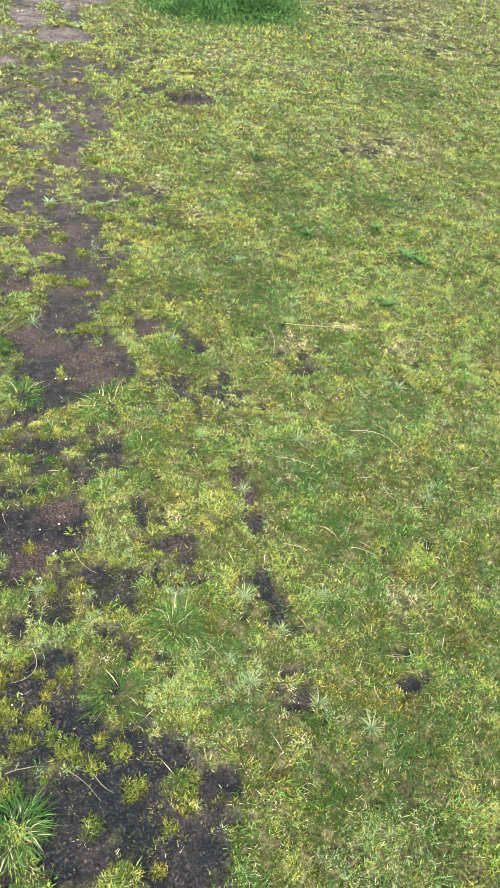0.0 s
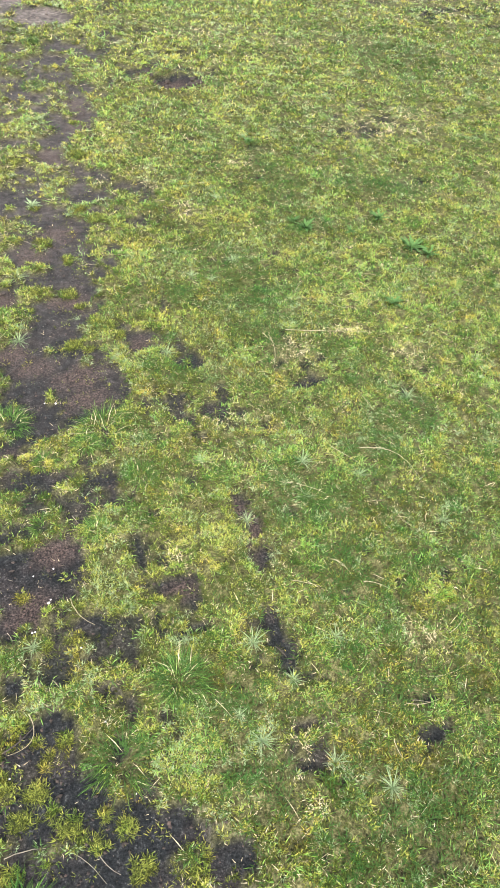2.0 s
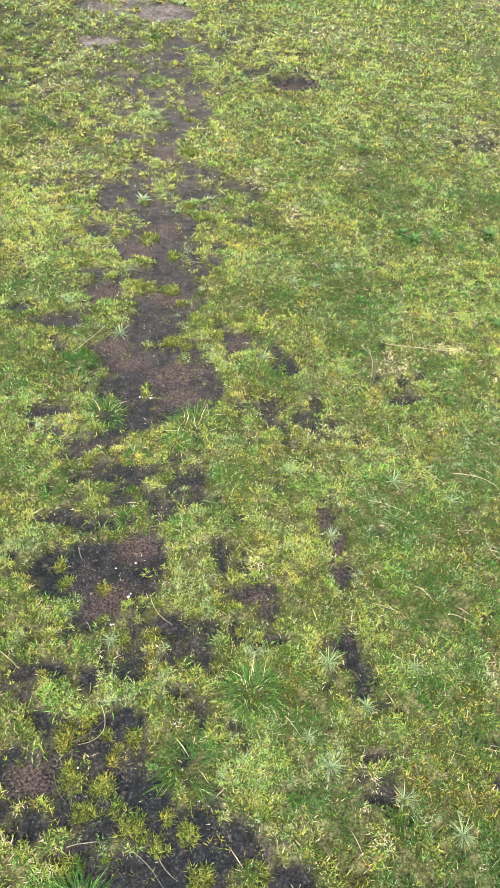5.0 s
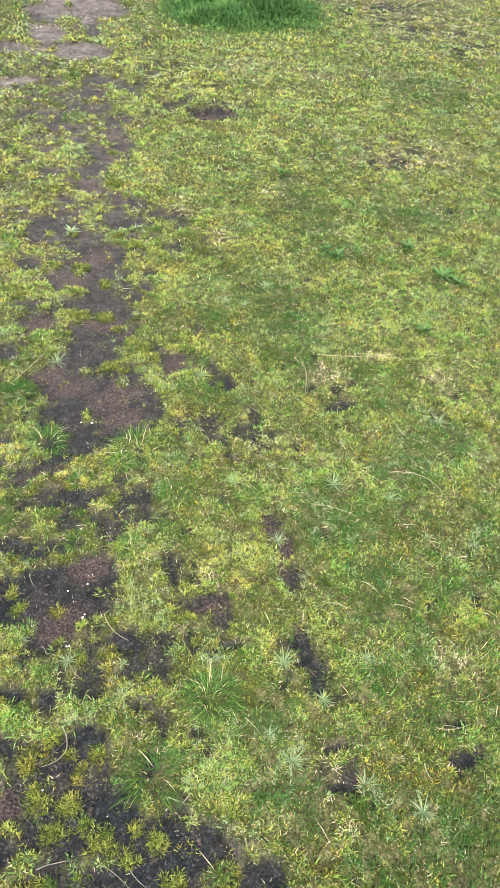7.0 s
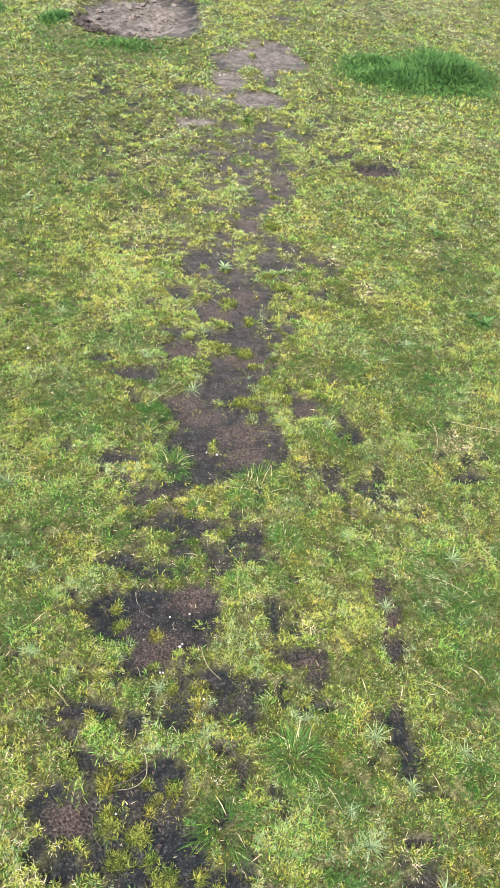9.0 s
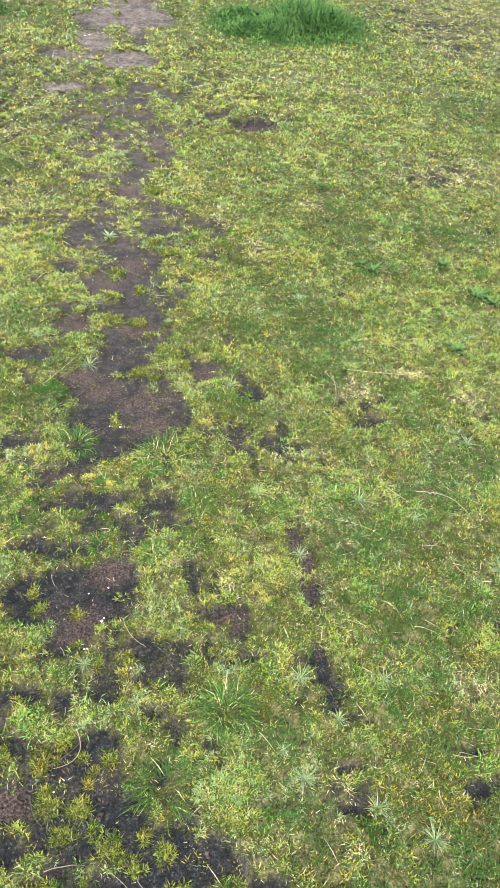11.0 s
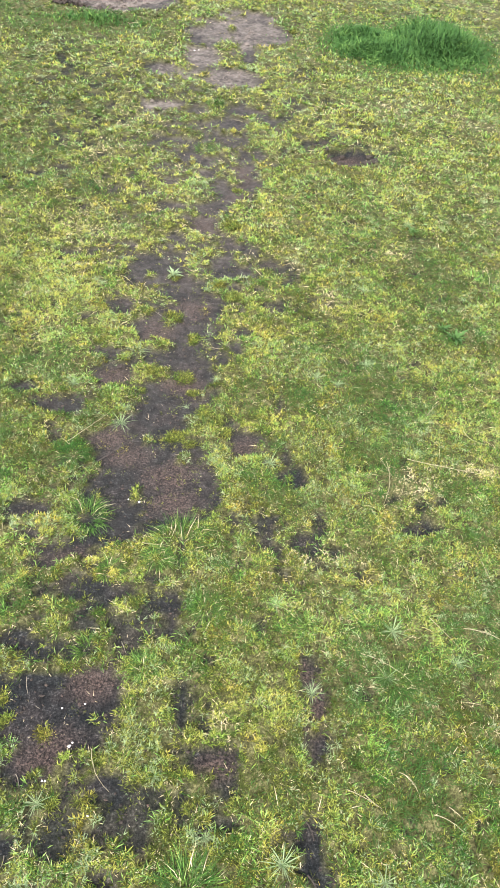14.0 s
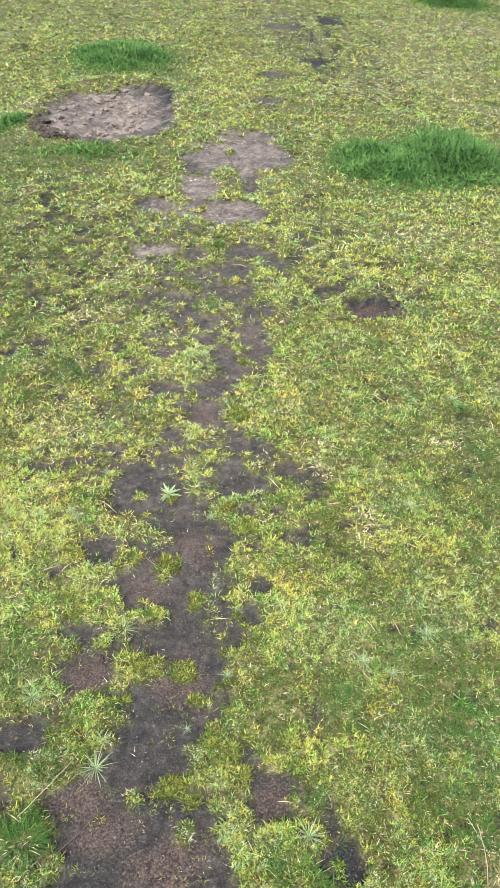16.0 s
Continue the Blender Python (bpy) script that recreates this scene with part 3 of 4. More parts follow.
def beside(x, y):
    """Ground beside and behind the wedge that the camera sees."""
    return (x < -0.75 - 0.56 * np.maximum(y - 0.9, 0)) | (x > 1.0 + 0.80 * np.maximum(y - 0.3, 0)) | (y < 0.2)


def build_ground():
    xs, ys = axis(-0.55, 0.95, 0.02, -1.7, 1.6, -1500, 1500), axis(0.5, 4.4, 0.02, 0.2, 8.6, -1500, 2500)
    x, y = np.meshgrid(xs, ys)
    near = np.exp(-np.clip(np.hypot(x, y - 5) - 14, 0, None) / 4)
    z = ground_height(x, y) * near
    inside = (x > X0) & (x < X0 + STEP * NX) & (y > Y0) & (y < Y0 + STEP * NY)
    n, k = len(xs), np.arange(len(ys) - 1)[:, None] * len(xs) + np.arange(len(xs) - 1)
    quads = np.stack([k, k + 1, k + n + 1, k + n], -1).reshape(-1, 4)
    values = {key: np.where(inside, sample(FIELDS[field], x, y), 0).ravel() for key, field in (("bare", "soil"), ("litter", "litter"), ("pale", "pale"))}
    rim = np.minimum(np.minimum(x - X0, X0 + STEP * NX - x), np.minimum(y - Y0, Y0 + STEP * NY - y))
    # sward colour stands in for turf past the grid and outside the view
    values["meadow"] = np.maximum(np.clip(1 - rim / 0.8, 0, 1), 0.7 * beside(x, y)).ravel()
    ob = new("ground", link_mesh("ground", np.stack([x, y, z], -1).reshape(-1, 3), quads, GROUND, values, True))
    return tagged(ob, "dark trodden soil and mossy thatch of an open meadow", "ground", kind="structure")


build_ground()


# ---- turf ----
def blades(x, y, z, turn, length, width, rise, bend):
    """Pointed blades of two triangles: foot, two sides, tip. Angles in radians."""
    c, s = np.cos(turn), np.sin(turn)
    h1, v1 = 0.5 * length * np.cos(rise), 0.5 * length * np.sin(rise)
    h2, v2 = h1 + 0.5 * length * np.cos(rise - bend), v1 + 0.5 * length * np.sin(rise - bend)
    foot = np.stack([x, y, z], -1)
    left = np.stack([x + c * h1 - s * width / 2, y + s * h1 + c * width / 2, z + v1], -1)
    right = np.stack([x + c * h1 + s * width / 2, y + s * h1 - c * width / 2, z + v1], -1)
    tip = np.stack([x + c * h2, y + s * h2, np.maximum(z + v2, z + 0.001)], -1)
    k = 4 * np.arange(len(x))[:, None]
    faces = np.concatenate([k + np.array([[0, 2, 1]]), k + np.array([[1, 2, 3]])], 1).reshape(-1, 3)
    return np.stack([foot, left, right, tip], 1).reshape(-1, 3), faces


def spikes(x, y, z, turn, length, width, rise, bend):
    """Short pointed leaves of one triangle, for the finest shoots."""
    c, s = np.cos(turn), np.sin(turn)
    h, v = length * np.cos(rise - 0.3 * bend), np.maximum(length * np.sin(rise - 0.3 * bend), 0.001)
    left = np.stack([x - s * width / 2, y + c * width / 2, z], -1)
    right = np.stack([x + s * width / 2, y - c * width / 2, z], -1)
    tip = np.stack([x + c * h, y + s * h, z + v], -1)
    return np.stack([left, right, tip], 1).reshape(-1, 3), np.arange(3 * len(x)).reshape(-1, 3)


# distance from the camera's walk, in eye heights
def camera_distance(x, y):
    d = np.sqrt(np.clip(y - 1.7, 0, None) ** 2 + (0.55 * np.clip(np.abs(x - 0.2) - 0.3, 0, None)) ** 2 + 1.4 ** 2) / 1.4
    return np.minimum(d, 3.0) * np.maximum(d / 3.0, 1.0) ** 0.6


def scatter(per_m2, cell=0.25):
    """Points over the meadow, thinner with camera distance, thinnest outside its view."""
    out = []
    for j in range(int(NY * STEP / cell)):
        for i in range(int(NX * STEP / cell)):
            x, y = X0 + i * cell, Y0 + j * cell
            cx, cy = x + cell / 2, y + cell / 2
            density = per_m2 / camera_distance(cx, cy) ** 3.0 * (0.03 if beside(cx, cy) else 1.0)
            k = rng.poisson(density * cell * cell)
            out.append(np.stack([x + cell * rng.random(k), y + cell * rng.random(k)], -1))
    p = np.concatenate(out)
    return p[:, 0], p[:, 1]


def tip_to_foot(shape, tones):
    """Tones at the corners of each blade: crevice shade painted in at the foot, bleached at the tip."""
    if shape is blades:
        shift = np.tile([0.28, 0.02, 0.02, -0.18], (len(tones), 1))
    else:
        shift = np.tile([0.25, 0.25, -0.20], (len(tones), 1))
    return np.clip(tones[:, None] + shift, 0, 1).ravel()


def turf(name, label, mat, shape, per_m2, chance, count, spread, length, width, rise, tone):
    """Clumps of blades of one kind of plant; chance(x, y) says where it grows."""
    x, y = scatter(per_m2)
    keep = rng.random(len(x)) < chance(x, y)
    x, y = x[keep], y[keep]
    # blades enlarged with camera distance, and more outside its view, to cover the ground
    grow = camera_distance(x, y) ** 1.05 * np.where(beside(x, y), 2.6, 1.0)
    base = np.clip(tone(x, y) + 0.24 * rng.standard_normal(len(x)), -0.1, 1.1)
    size = (0.75 + 0.5 * rng.random(len(x))) * grow
    rep = lambda a: np.repeat(a, count)
    n = len(x) * count
    turn = rng.random(n) * 2 * np.pi
    off = rep(size) * spread * np.sqrt(rng.random(n))
    px, py = rep(x) + off * np.cos(turn), rep(y) + off * np.sin(turn)
    turn = turn + 0.5 * rng.standard_normal(n)
    # length, width and lean fitted to how far the camera stands
    away = rep(camera_distance(x, y))
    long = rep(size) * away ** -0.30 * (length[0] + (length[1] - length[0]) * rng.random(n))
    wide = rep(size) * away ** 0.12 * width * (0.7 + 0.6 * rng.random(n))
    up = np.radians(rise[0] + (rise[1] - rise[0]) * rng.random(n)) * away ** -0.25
    v, f = shape(px, py, ground_height(px, py) - 0.001, turn, long, wide, up, np.radians(15 + 45 * rng.random(n)))
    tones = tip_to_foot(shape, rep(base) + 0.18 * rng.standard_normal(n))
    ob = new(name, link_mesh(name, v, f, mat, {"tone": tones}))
    return tagged(ob, label, name.replace("_", " "), kind="stuff")


def off_path(x, y):
    return 1 - np.exp(-((x - 0.05 - 0.04 * (y - 2)) / 0.55) ** 2)


def at(kind, x, y):
    return sample(FIELDS[kind], x, y)


def cover(x, y):
    return np.clip(1 - 1.02 * at("soil", x, y), 0.0, 1) * sample(clumps, x, y)


def moss_chance(x, y):
    w = 0.58 + 0.5 * at("moss", x, y) - 0.50 * at("lush", x, y) - 0.50 * at("dry", x, y) + 0.8 * sample(tint, x, y)
    return cover(x, y) * np.clip(w + 0.1, 0.1, 1) * (1 - 0.8 * at("tall", x, y))


def grass_chance(x, y):
    w = 0.34 + 0.20 * off_path(x, y) + 0.50 * at("lush", x, y) - 0.28 * at("moss", x, y) - 0.32 * at("dry", x, y) - 0.7 * sample(tint, x, y)
    return cover(x, y) * np.clip(w, 0.08, 1)


def sprig_chance(x, y):
    return at("soil", x, y) * sample(sprig_spots, x, y) * (1 - 0.75 * np.clip(2 * at("pale", x, y) - 1, 0, 1)) * (1 - 0.75 * at("litter", x, y))


def sprig_tone(x, y):
    return 0.25 + 0.4 * sample(patch, x, y)


def herb_chance(x, y):
    return cover(x, y) * np.clip(3.6 * (sample(herbs, x, y) - 0.48), 0.04, 0.8) * (1 - 0.6 * at("dry", x, y)) * (1 - 0.6 * at("lush", x, y)) + 0.20 * cover(x, y) * np.clip((y - 3.0) / 2, 0, 1)


def dry_chance(x, y):
    return (0.02 + 0.98 * cover(x, y)) * np.clip(0.34 + 0.65 * at("dry", x, y) + 0.5 * sample(tint_wide, x, y), 0.05, 1) * (1 - 0.9 * at("tall", x, y)) * (1 - 0.5 * at("lush", x, y))


def moss_tone(x, y):
    # the last term puts distant haze into the moss colour
    return 0.27 + 0.08 * off_path(x, y) + 1.35 * sample(patch, x, y) - 0.06 * at("moss", x, y) + 0.20 * at("lush", x, y) - 0.22 * at("dry", x, y) - 0.35 * sample(tint_wide, x, y) - 0.10 * np.clip((y - 4) / 3, 0, 1)


def grass_tone(x, y):
    # last term: far blades lightened as painted haze
    return 0.38 + 0.08 * off_path(x, y) + 1.2 * sample(patch, x, y) + 0.34 * at("lush", x, y) - 0.12 * at("moss", x, y) - 0.5 * sample(tint_wide, x, y) - 0.14 * np.clip((y - 4) / 3, 0, 1)


def herb_tone(x, y):
    return 0.40 + 0.6 * sample(tint, x, y)


def dry_tone(x, y):
    return 0.48 + 0.6 * sample(tint, x, y)


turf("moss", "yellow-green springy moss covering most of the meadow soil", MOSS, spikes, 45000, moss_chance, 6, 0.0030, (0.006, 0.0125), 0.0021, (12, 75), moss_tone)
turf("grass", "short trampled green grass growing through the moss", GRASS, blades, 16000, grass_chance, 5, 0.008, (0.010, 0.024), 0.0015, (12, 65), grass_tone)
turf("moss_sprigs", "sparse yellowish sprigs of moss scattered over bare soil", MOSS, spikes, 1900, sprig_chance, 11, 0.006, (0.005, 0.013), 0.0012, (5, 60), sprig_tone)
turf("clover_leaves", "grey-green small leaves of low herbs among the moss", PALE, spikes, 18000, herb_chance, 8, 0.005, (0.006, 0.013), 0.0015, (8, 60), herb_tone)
turf("dry_grass", "dead straw-coloured grass blades lying in the turf", DRY, spikes, 27000, dry_chance, 3, 0.010, (0.006, 0.014), 0.0012, (4, 40), dry_tone)


turf("withered_stems", "thin bleached stems of dead grass lying across the turf", DRY, blades, 200, lambda x, y: cover(x, y) * (0.35 + 0.65 * off_path(x, y)), 1, 0.010, (0.025, 0.070), 0.0011, (2, 14), lambda x, y: 0.65 + 0 * x)


# ---- loose earth on the soil ----
def crumbs(name, label, mat, per_m2, chance, size, flat):
    x, y = scatter(per_m2)
    keep = rng.random(len(x)) < chance(x, y)
    x, y = x[keep], y[keep]
    n = len(x)
    # grains enlarged with camera distance
    r = size * (0.4 + 1.2 * rng.random(n) ** 2) * camera_distance(x, y) ** 0.6
    turn = rng.random(n) * np.pi
    c, s = np.cos(turn), np.sin(turn)
    corner = np.array([[1, 0, 0], [0, 1, 0], [-1, 0, 0], [0, -1, 0], [0, 0, 1], [0, 0, -1]], float)
    p = corner[None] * (0.6 + 0.6 * rng.random((n, 6, 1))) * r[:, None, None]
    p[:, :, 1] *= 0.7
    p[:, :, 2] *= flat
    q = np.stack([p[:, :, 0] * c[:, None] - p[:, :, 1] * s[:, None] + x[:, None], p[:, :, 0] * s[:, None] + p[:, :, 1] * c[:, None] + y[:, None], p[:, :, 2] + (ground_height(x, y) + 0.2 * flat * r)[:, None]], -1)
    tri = np.array([[0, 1, 4], [1, 2, 4], [2, 3, 4], [3, 0, 4], [1, 0, 5], [2, 1, 5], [3, 2, 5], [0, 3, 5]])
    faces = (6 * np.arange(n)[:, None, None] + tri[None]).reshape(-1, 3)
    return tagged(new(name, link_mesh(name, q.reshape(-1, 3), faces, mat)), label, name.replace("_", " "), kind="stuff")


crumbs("soil_crumbs", "dark crumbs of loose soil on the path", EARTH, 2600, lambda x, y: 0.8 * at("soil", x, y) * (1 - 0.7 * at("pale", x, y)), 0.0042, 0.8)
crumbs("pale_grit", "tiny pale grains of grit on dark soil", PALE_EARTH, 700, lambda x, y: at("soil", x, y), 0.0018, 0.7)
crumbs("dry_earth_crumbs", "pale crumbs of dry earth", PALE_EARTH, 5000, lambda x, y: at("soil", x, y) * np.clip(2 * at("pale", x, y) - 1, 0, 1), 0.008, 0.6)
crumbs("plant_litter", "reddish brown flakes of plant litter on bare soil", CHIPS, 6000, lambda x, y: at("soil", x, y) * np.clip(0.05 + 0.9 * at("litter", x, y), 0, 1), 0.0042, 0.3)


# ---- single plants and small things ----
def height_at(x, y):
    return float(ground_height(np.array([x]), np.array([y]))[0])


def part(name, mesh, parent, label=""):
    """One mesh object under a thing."""
    ob = new(name, mesh)
    ob.parent = parent
    return tagged(ob, label)


def cushion(x, y, r):
    """A small cushion of moss shoots standing alone on the soil."""
    shoots = int(12 + 26000 * r * r)
    ang, rad = rng.random(shoots) * 2 * np.pi, r * 0.8 * np.sqrt(rng.random(shoots)) * (0.6 + 0.5 * rng.random(shoots))
    k = 8
    sx, sy = np.repeat(rad * np.cos(ang), k), np.repeat(rad * np.sin(ang), k)
    n = shoots * k
    turn = rng.random(n) * 2 * np.pi
    dome = np.repeat(0.14 * r * (1 - (rad / r) ** 2), k)
    v, f = spikes(sx + 0.003 * np.cos(turn), sy + 0.003 * np.sin(turn), dome - 0.002, turn, 0.005 + 0.009 * rng.random(n) + 0.08 * r, 0.0012 + 0.0007 * rng.random(n), np.radians(5 + 60 * rng.random(n)), np.radians(30 * rng.random(n)))
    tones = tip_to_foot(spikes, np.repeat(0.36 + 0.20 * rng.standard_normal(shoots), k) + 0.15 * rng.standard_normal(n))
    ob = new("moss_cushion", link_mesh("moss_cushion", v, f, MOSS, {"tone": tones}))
    ob.location = (x, y, height_at(x, y))
    return tagged(ob, "small yellow-green moss cushion on bare dark soil", "moss cushion", "cushions along the path")


def tuft(x, y, r):
    """A grass tuft of bent blades fanning out of one root; small ones are moss cushions."""
    if r < 0.045 or (r < 0.075 and 1.95 < y < 4):
        return cushion(x, y, r)
    r = 0.85 * r
    root = new("grass_tuft")
    root.location = (x, y, height_at(x, y))
    root.empty_display_size = 0.02
    lush_here = float(at("lush", np.array([x]), np.array([y]))[0])
    for name, mat, n, tone in (("foliage", GRASS, int(80 + 5200 * r), 0.50 + 0.12 * lush_here), ("dead_foliage", DRY, int(8 + 160 * r), 0.40)):
        turn = rng.random(n) * 2 * np.pi
        off = 0.6 * r * np.sqrt(rng.random(n))
        long = r * (0.3 + 0.65 * rng.random(n))
        rise = np.radians(8 + 55 * rng.random(n))
        v, f = blades(off * np.cos(turn), off * np.sin(turn), np.full(n, -0.002), turn + 0.6 * rng.standard_normal(n), long, 0.0008 + 0.0025 * r + 0.0006 * rng.random(n), rise, np.radians(15 + 50 * rng.random(n)))
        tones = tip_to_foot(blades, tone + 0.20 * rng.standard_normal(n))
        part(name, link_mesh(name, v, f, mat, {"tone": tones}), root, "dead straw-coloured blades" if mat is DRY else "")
    return tagged(root, "low spreading tuft of olive green grass in the turf", "grass tuft", "tufts along the path")


def leaf_mesh(name, mat, teeth, narrow, tone):
    """A leaf one unit long along x, folded along its rib, arching down to the tip."""
    rows = 11
    verts, faces, tones = [], [], []
    for i in range(rows):
        u = i / (rows - 1)
        w = narrow * math.sin(math.pi * min(1, 0.06 + 0.94 * u)) ** 0.8 * (1 - teeth * (i % 2))
        z = 0.30 * u - 0.34 * u * u
        for k, side in enumerate((-1, 0, 1)):
            verts.append((u, side * w, z + (0.25 * w if side else 0)))
            tones.append(tone + 0.15 * (k == 1))
    for i in range(rows - 1):
        for k in range(2):
            a = 3 * i + k
            faces.append((a, a + 3, a + 4, a + 1))
    return link_mesh(name, verts, faces, mat, {"tone": tones}, True)


LEAVES = {
    "pale": [leaf_mesh("leaf", PALE, 0.0, w, t) for w, t in ((0.013, 0.05), (0.010, 0.2), (0.016, 0.35))],
    "bright": [leaf_mesh("leaf", PALE, 0.50, w, t) for w, t in ((0.085, 0.45), (0.07, 0.75), (0.10, 0.2))],
    "dark": [leaf_mesh("leaf", DEEP, 0.50, w, t) for w, t in ((0.10, 0.2), (0.08, 0.5), (0.12, 0.8))],
}


def rosette(x, y, r, look_of="pale"):
    """A low weed: two rings of leaves round one root."""
    root = new("weed_rosette")
    root.location = (x, y, height_at(x, y) + 0.005)
    root.empty_display_size = 0.02
    count = 56 if look_of == "pale" else 30
    for i in range(count):
        inner = i % 3 == 0
        leaf = part("leaf", LEAVES[look_of][i % 3], root)
        long = (0.8 if look_of == "pale" else 0.65) * r * (0.6 if inner else 1.0) * (0.45 + 0.75 * random.random())
        leaf.matrix_local = pose(0, 0, 0, 0, random.uniform(-70, -35) if inner else random.uniform(-40, -6), i * 137.5 + random.uniform(-14, 14)) @ Matrix.Diagonal((long, long, long, 1))
    label = {"pale": "grey-green rosette of narrow weed leaves in the turf", "dark": "dark green broad-leaved weed rosette in lush turf", "bright": "light green toothed weed rosette beside bare dark soil"}[look_of]
    return tagged(root, label, "weed", "weeds in the meadow")


def rod(points, radii, sides=6):
    """A tube through points with a radius at each."""
    verts, faces = [], []
    for i, (p, r) in enumerate(zip(points, radii)):
        d = (points[min(i + 1, len(points) - 1)] - points[max(i - 1, 0)]).normalized()
        u = d.cross(Vector((0, 0, 1))).normalized()
        w = u.cross(d)
        for k in range(sides):
            a = 2 * math.pi * k / sides
            verts.append(p + r * (math.cos(a) * u + math.sin(a) * w))
    for i in range(len(points) - 1):
        for k in range(sides):
            a, b = sides * i + k, sides * i + (k + 1) % sides
            faces.append((a, b, b + sides, a + sides))
    return [tuple(v) for v in verts], faces


def bowed(length, turn, bow, lift, steps=14):
    c, s = math.cos(radians(turn)), math.sin(radians(turn))
    out = []
    for i in range(steps):
        u = i / (steps - 1)
        along, side = u * length, bow * 4 * u * (1 - u) + random.uniform(-1, 1) * 0.006 * length
        out.append(Vector((along * c - side * s, along * s + side * c, lift + 0.002 * math.sin(3 * u + length * 40))))
    return out


def straw(x, y, length, turn, bow):
    points = bowed(length, turn, bow, 0.0)
    on_soil = float(at("soil", np.array([x]), np.array([y]))[0]) > 0.5
    thick = 0.0007 + 0.0012 * length
    v, f = rod(points, [thick * (1 - 0.6 * i / 13) for i in range(14)])
    ob = new("straw", link_mesh("straw", v, f, GREY_TWIG if on_soil else STRAW, smooth=True))
    ob.location = (x, y, height_at(x, y) + (0.003 if on_soil else 0.010))
    return tagged(ob, "dead grey stem lying on bare soil" if on_soil else "bleached dry grass stalk lying on the turf", "dry stalk", "dry stalks")


def twig(x, y, length, turn, bow):
    points = bowed(length, turn, bow, 0.0)
    root = new("twig")
    root.location = (x, y, height_at(x, y) + 0.004)
    root.empty_display_size = 0.02
    v, f = rod(points, [0.0017 * (1 - 0.5 * i / 13) for i in range(14)])
    part("stem", link_mesh("stem", v, f, TWIG, smooth=True), root)
    side = [points[6] + Vector((math.cos(radians(turn + 38)), math.sin(radians(turn + 38)), 0.05)) * length * 0.28 * k / 4 for k in range(5)]
    v, f = rod(side, [0.0011 * (1 - 0.12 * k) for k in range(5)])
    part("side_shoot", link_mesh("side_shoot", v, f, TWIG, smooth=True), root)
    return tagged(root, "thin dark forked twig lying on the ground", "twig", "twigs")


def lump(name, x, y, r, mat, squash, label, category, group, detail=2):
    bm = bmesh.new()
    bmesh.ops.create_icosphere(bm, subdivisions=detail, radius=1)
    for v in bm.verts:
        d = 0.75 + 0.55 * noise.noise(v.co * 1.7 + Vector((x * 31, y * 17, 0))) + 0.2 * noise.noise(v.co * 4 + Vector((y * 9, 0, x * 5)))
        v.co *= d * r
        v.co.z *= squash
    me = bpy.data.meshes.new(name)
    bm.to_mesh(me)
    bm.free()
    me.materials.append(mat)
    ob = new(name, me)
    ob.location = (x, y, height_at(x, y) + 0.25 * r * squash)
    return tagged(ob, label, category, group)


def stone(x, y, r):
    return lump("pebble", x, y, min(max(0.65 * r, 0.0025), 0.007), STONE, 0.6, "small rounded white pebble on dark soil", "pebble", "white pebbles", 2)


def clod(x, y, r):
    return lump("earth_clod", x, y, r, EARTH, 0.7, "dark crumbly clod of turned earth", "clod", "clods of earth", 3)


# broad-leaved and feathery weeds
rosette(-0.000, 2.910, 0.062, "bright")
rosette(-0.930, 3.367, 0.055, "bright")
rosette(-0.055, 2.412, 0.058)
rosette(-0.270, 2.813, 0.036)
rosette(0.403, 1.488, 0.040)
rosette(0.529, 2.338, 0.046)
rosette(0.604, 0.929, 0.036)
rosette(0.421, 0.947, 0.048)
rosette(0.389, 0.741, 0.048)
rosette(-0.325, 1.087, 0.039)
rosette(-0.035, 1.021, 0.034)
rosette(-0.515, 1.588, 0.045)
rosette(-0.376, 1.314, 0.037)
rosette(1.061, 1.636, 0.054)
rosette(0.671, 1.431, 0.050)
rosette(0.521, 0.676, 0.044)
rosette(0.611, 0.607, 0.043)
rosette(0.956, 3.424, 0.063)
rosette(0.810, 1.362, 0.035)
rosette(0.485, 0.852, 0.036)
rosette(1.734, 4.180, 0.088)
rosette(-0.190, 2.986, 0.039)
rosette(-0.073, 3.138, 0.033)
rosette(0.132, 2.809, 0.029)
rosette(0.722, 2.873, 0.047)
rosette(0.125, 2.162, 0.022)
rosette(-0.056, 2.068, 0.055)
rosette(-0.051, 2.124, 0.037)
rosette(-0.245, 2.790, 0.035)
rosette(-0.134, 1.095, 0.030)
rosette(0.280, 0.986, 0.029)
rosette(0.647, 1.320, 0.041)
rosette(0.357, 0.799, 0.029)
rosette(0.981, 1.186, 0.045)
rosette(0.484, 1.279, 0.038)
rosette(0.384, 1.948, 0.051)
rosette(0.206, 2.291, 0.029)
rosette(-0.226, 2.217, 0.051)
rosette(-0.562, 2.444, 0.040)
rosette(0.594, 2.306, 0.040)
rosette(0.694, 2.421, 0.048)
rosette(1.029, 2.623, 0.081, "dark")
rosette(0.990, 2.674, 0.053, "dark")
rosette(1.347, 2.649, 0.076, "dark")
rosette(1.399, 2.428, 0.095, "dark")
rosette(1.446, 2.370, 0.071, "dark")
rosette(1.192, 2.091, 0.063, "dark")
rosette(0.980, 3.398, 0.064, "dark")
rosette(1.199, 2.570, 0.048, "dark")
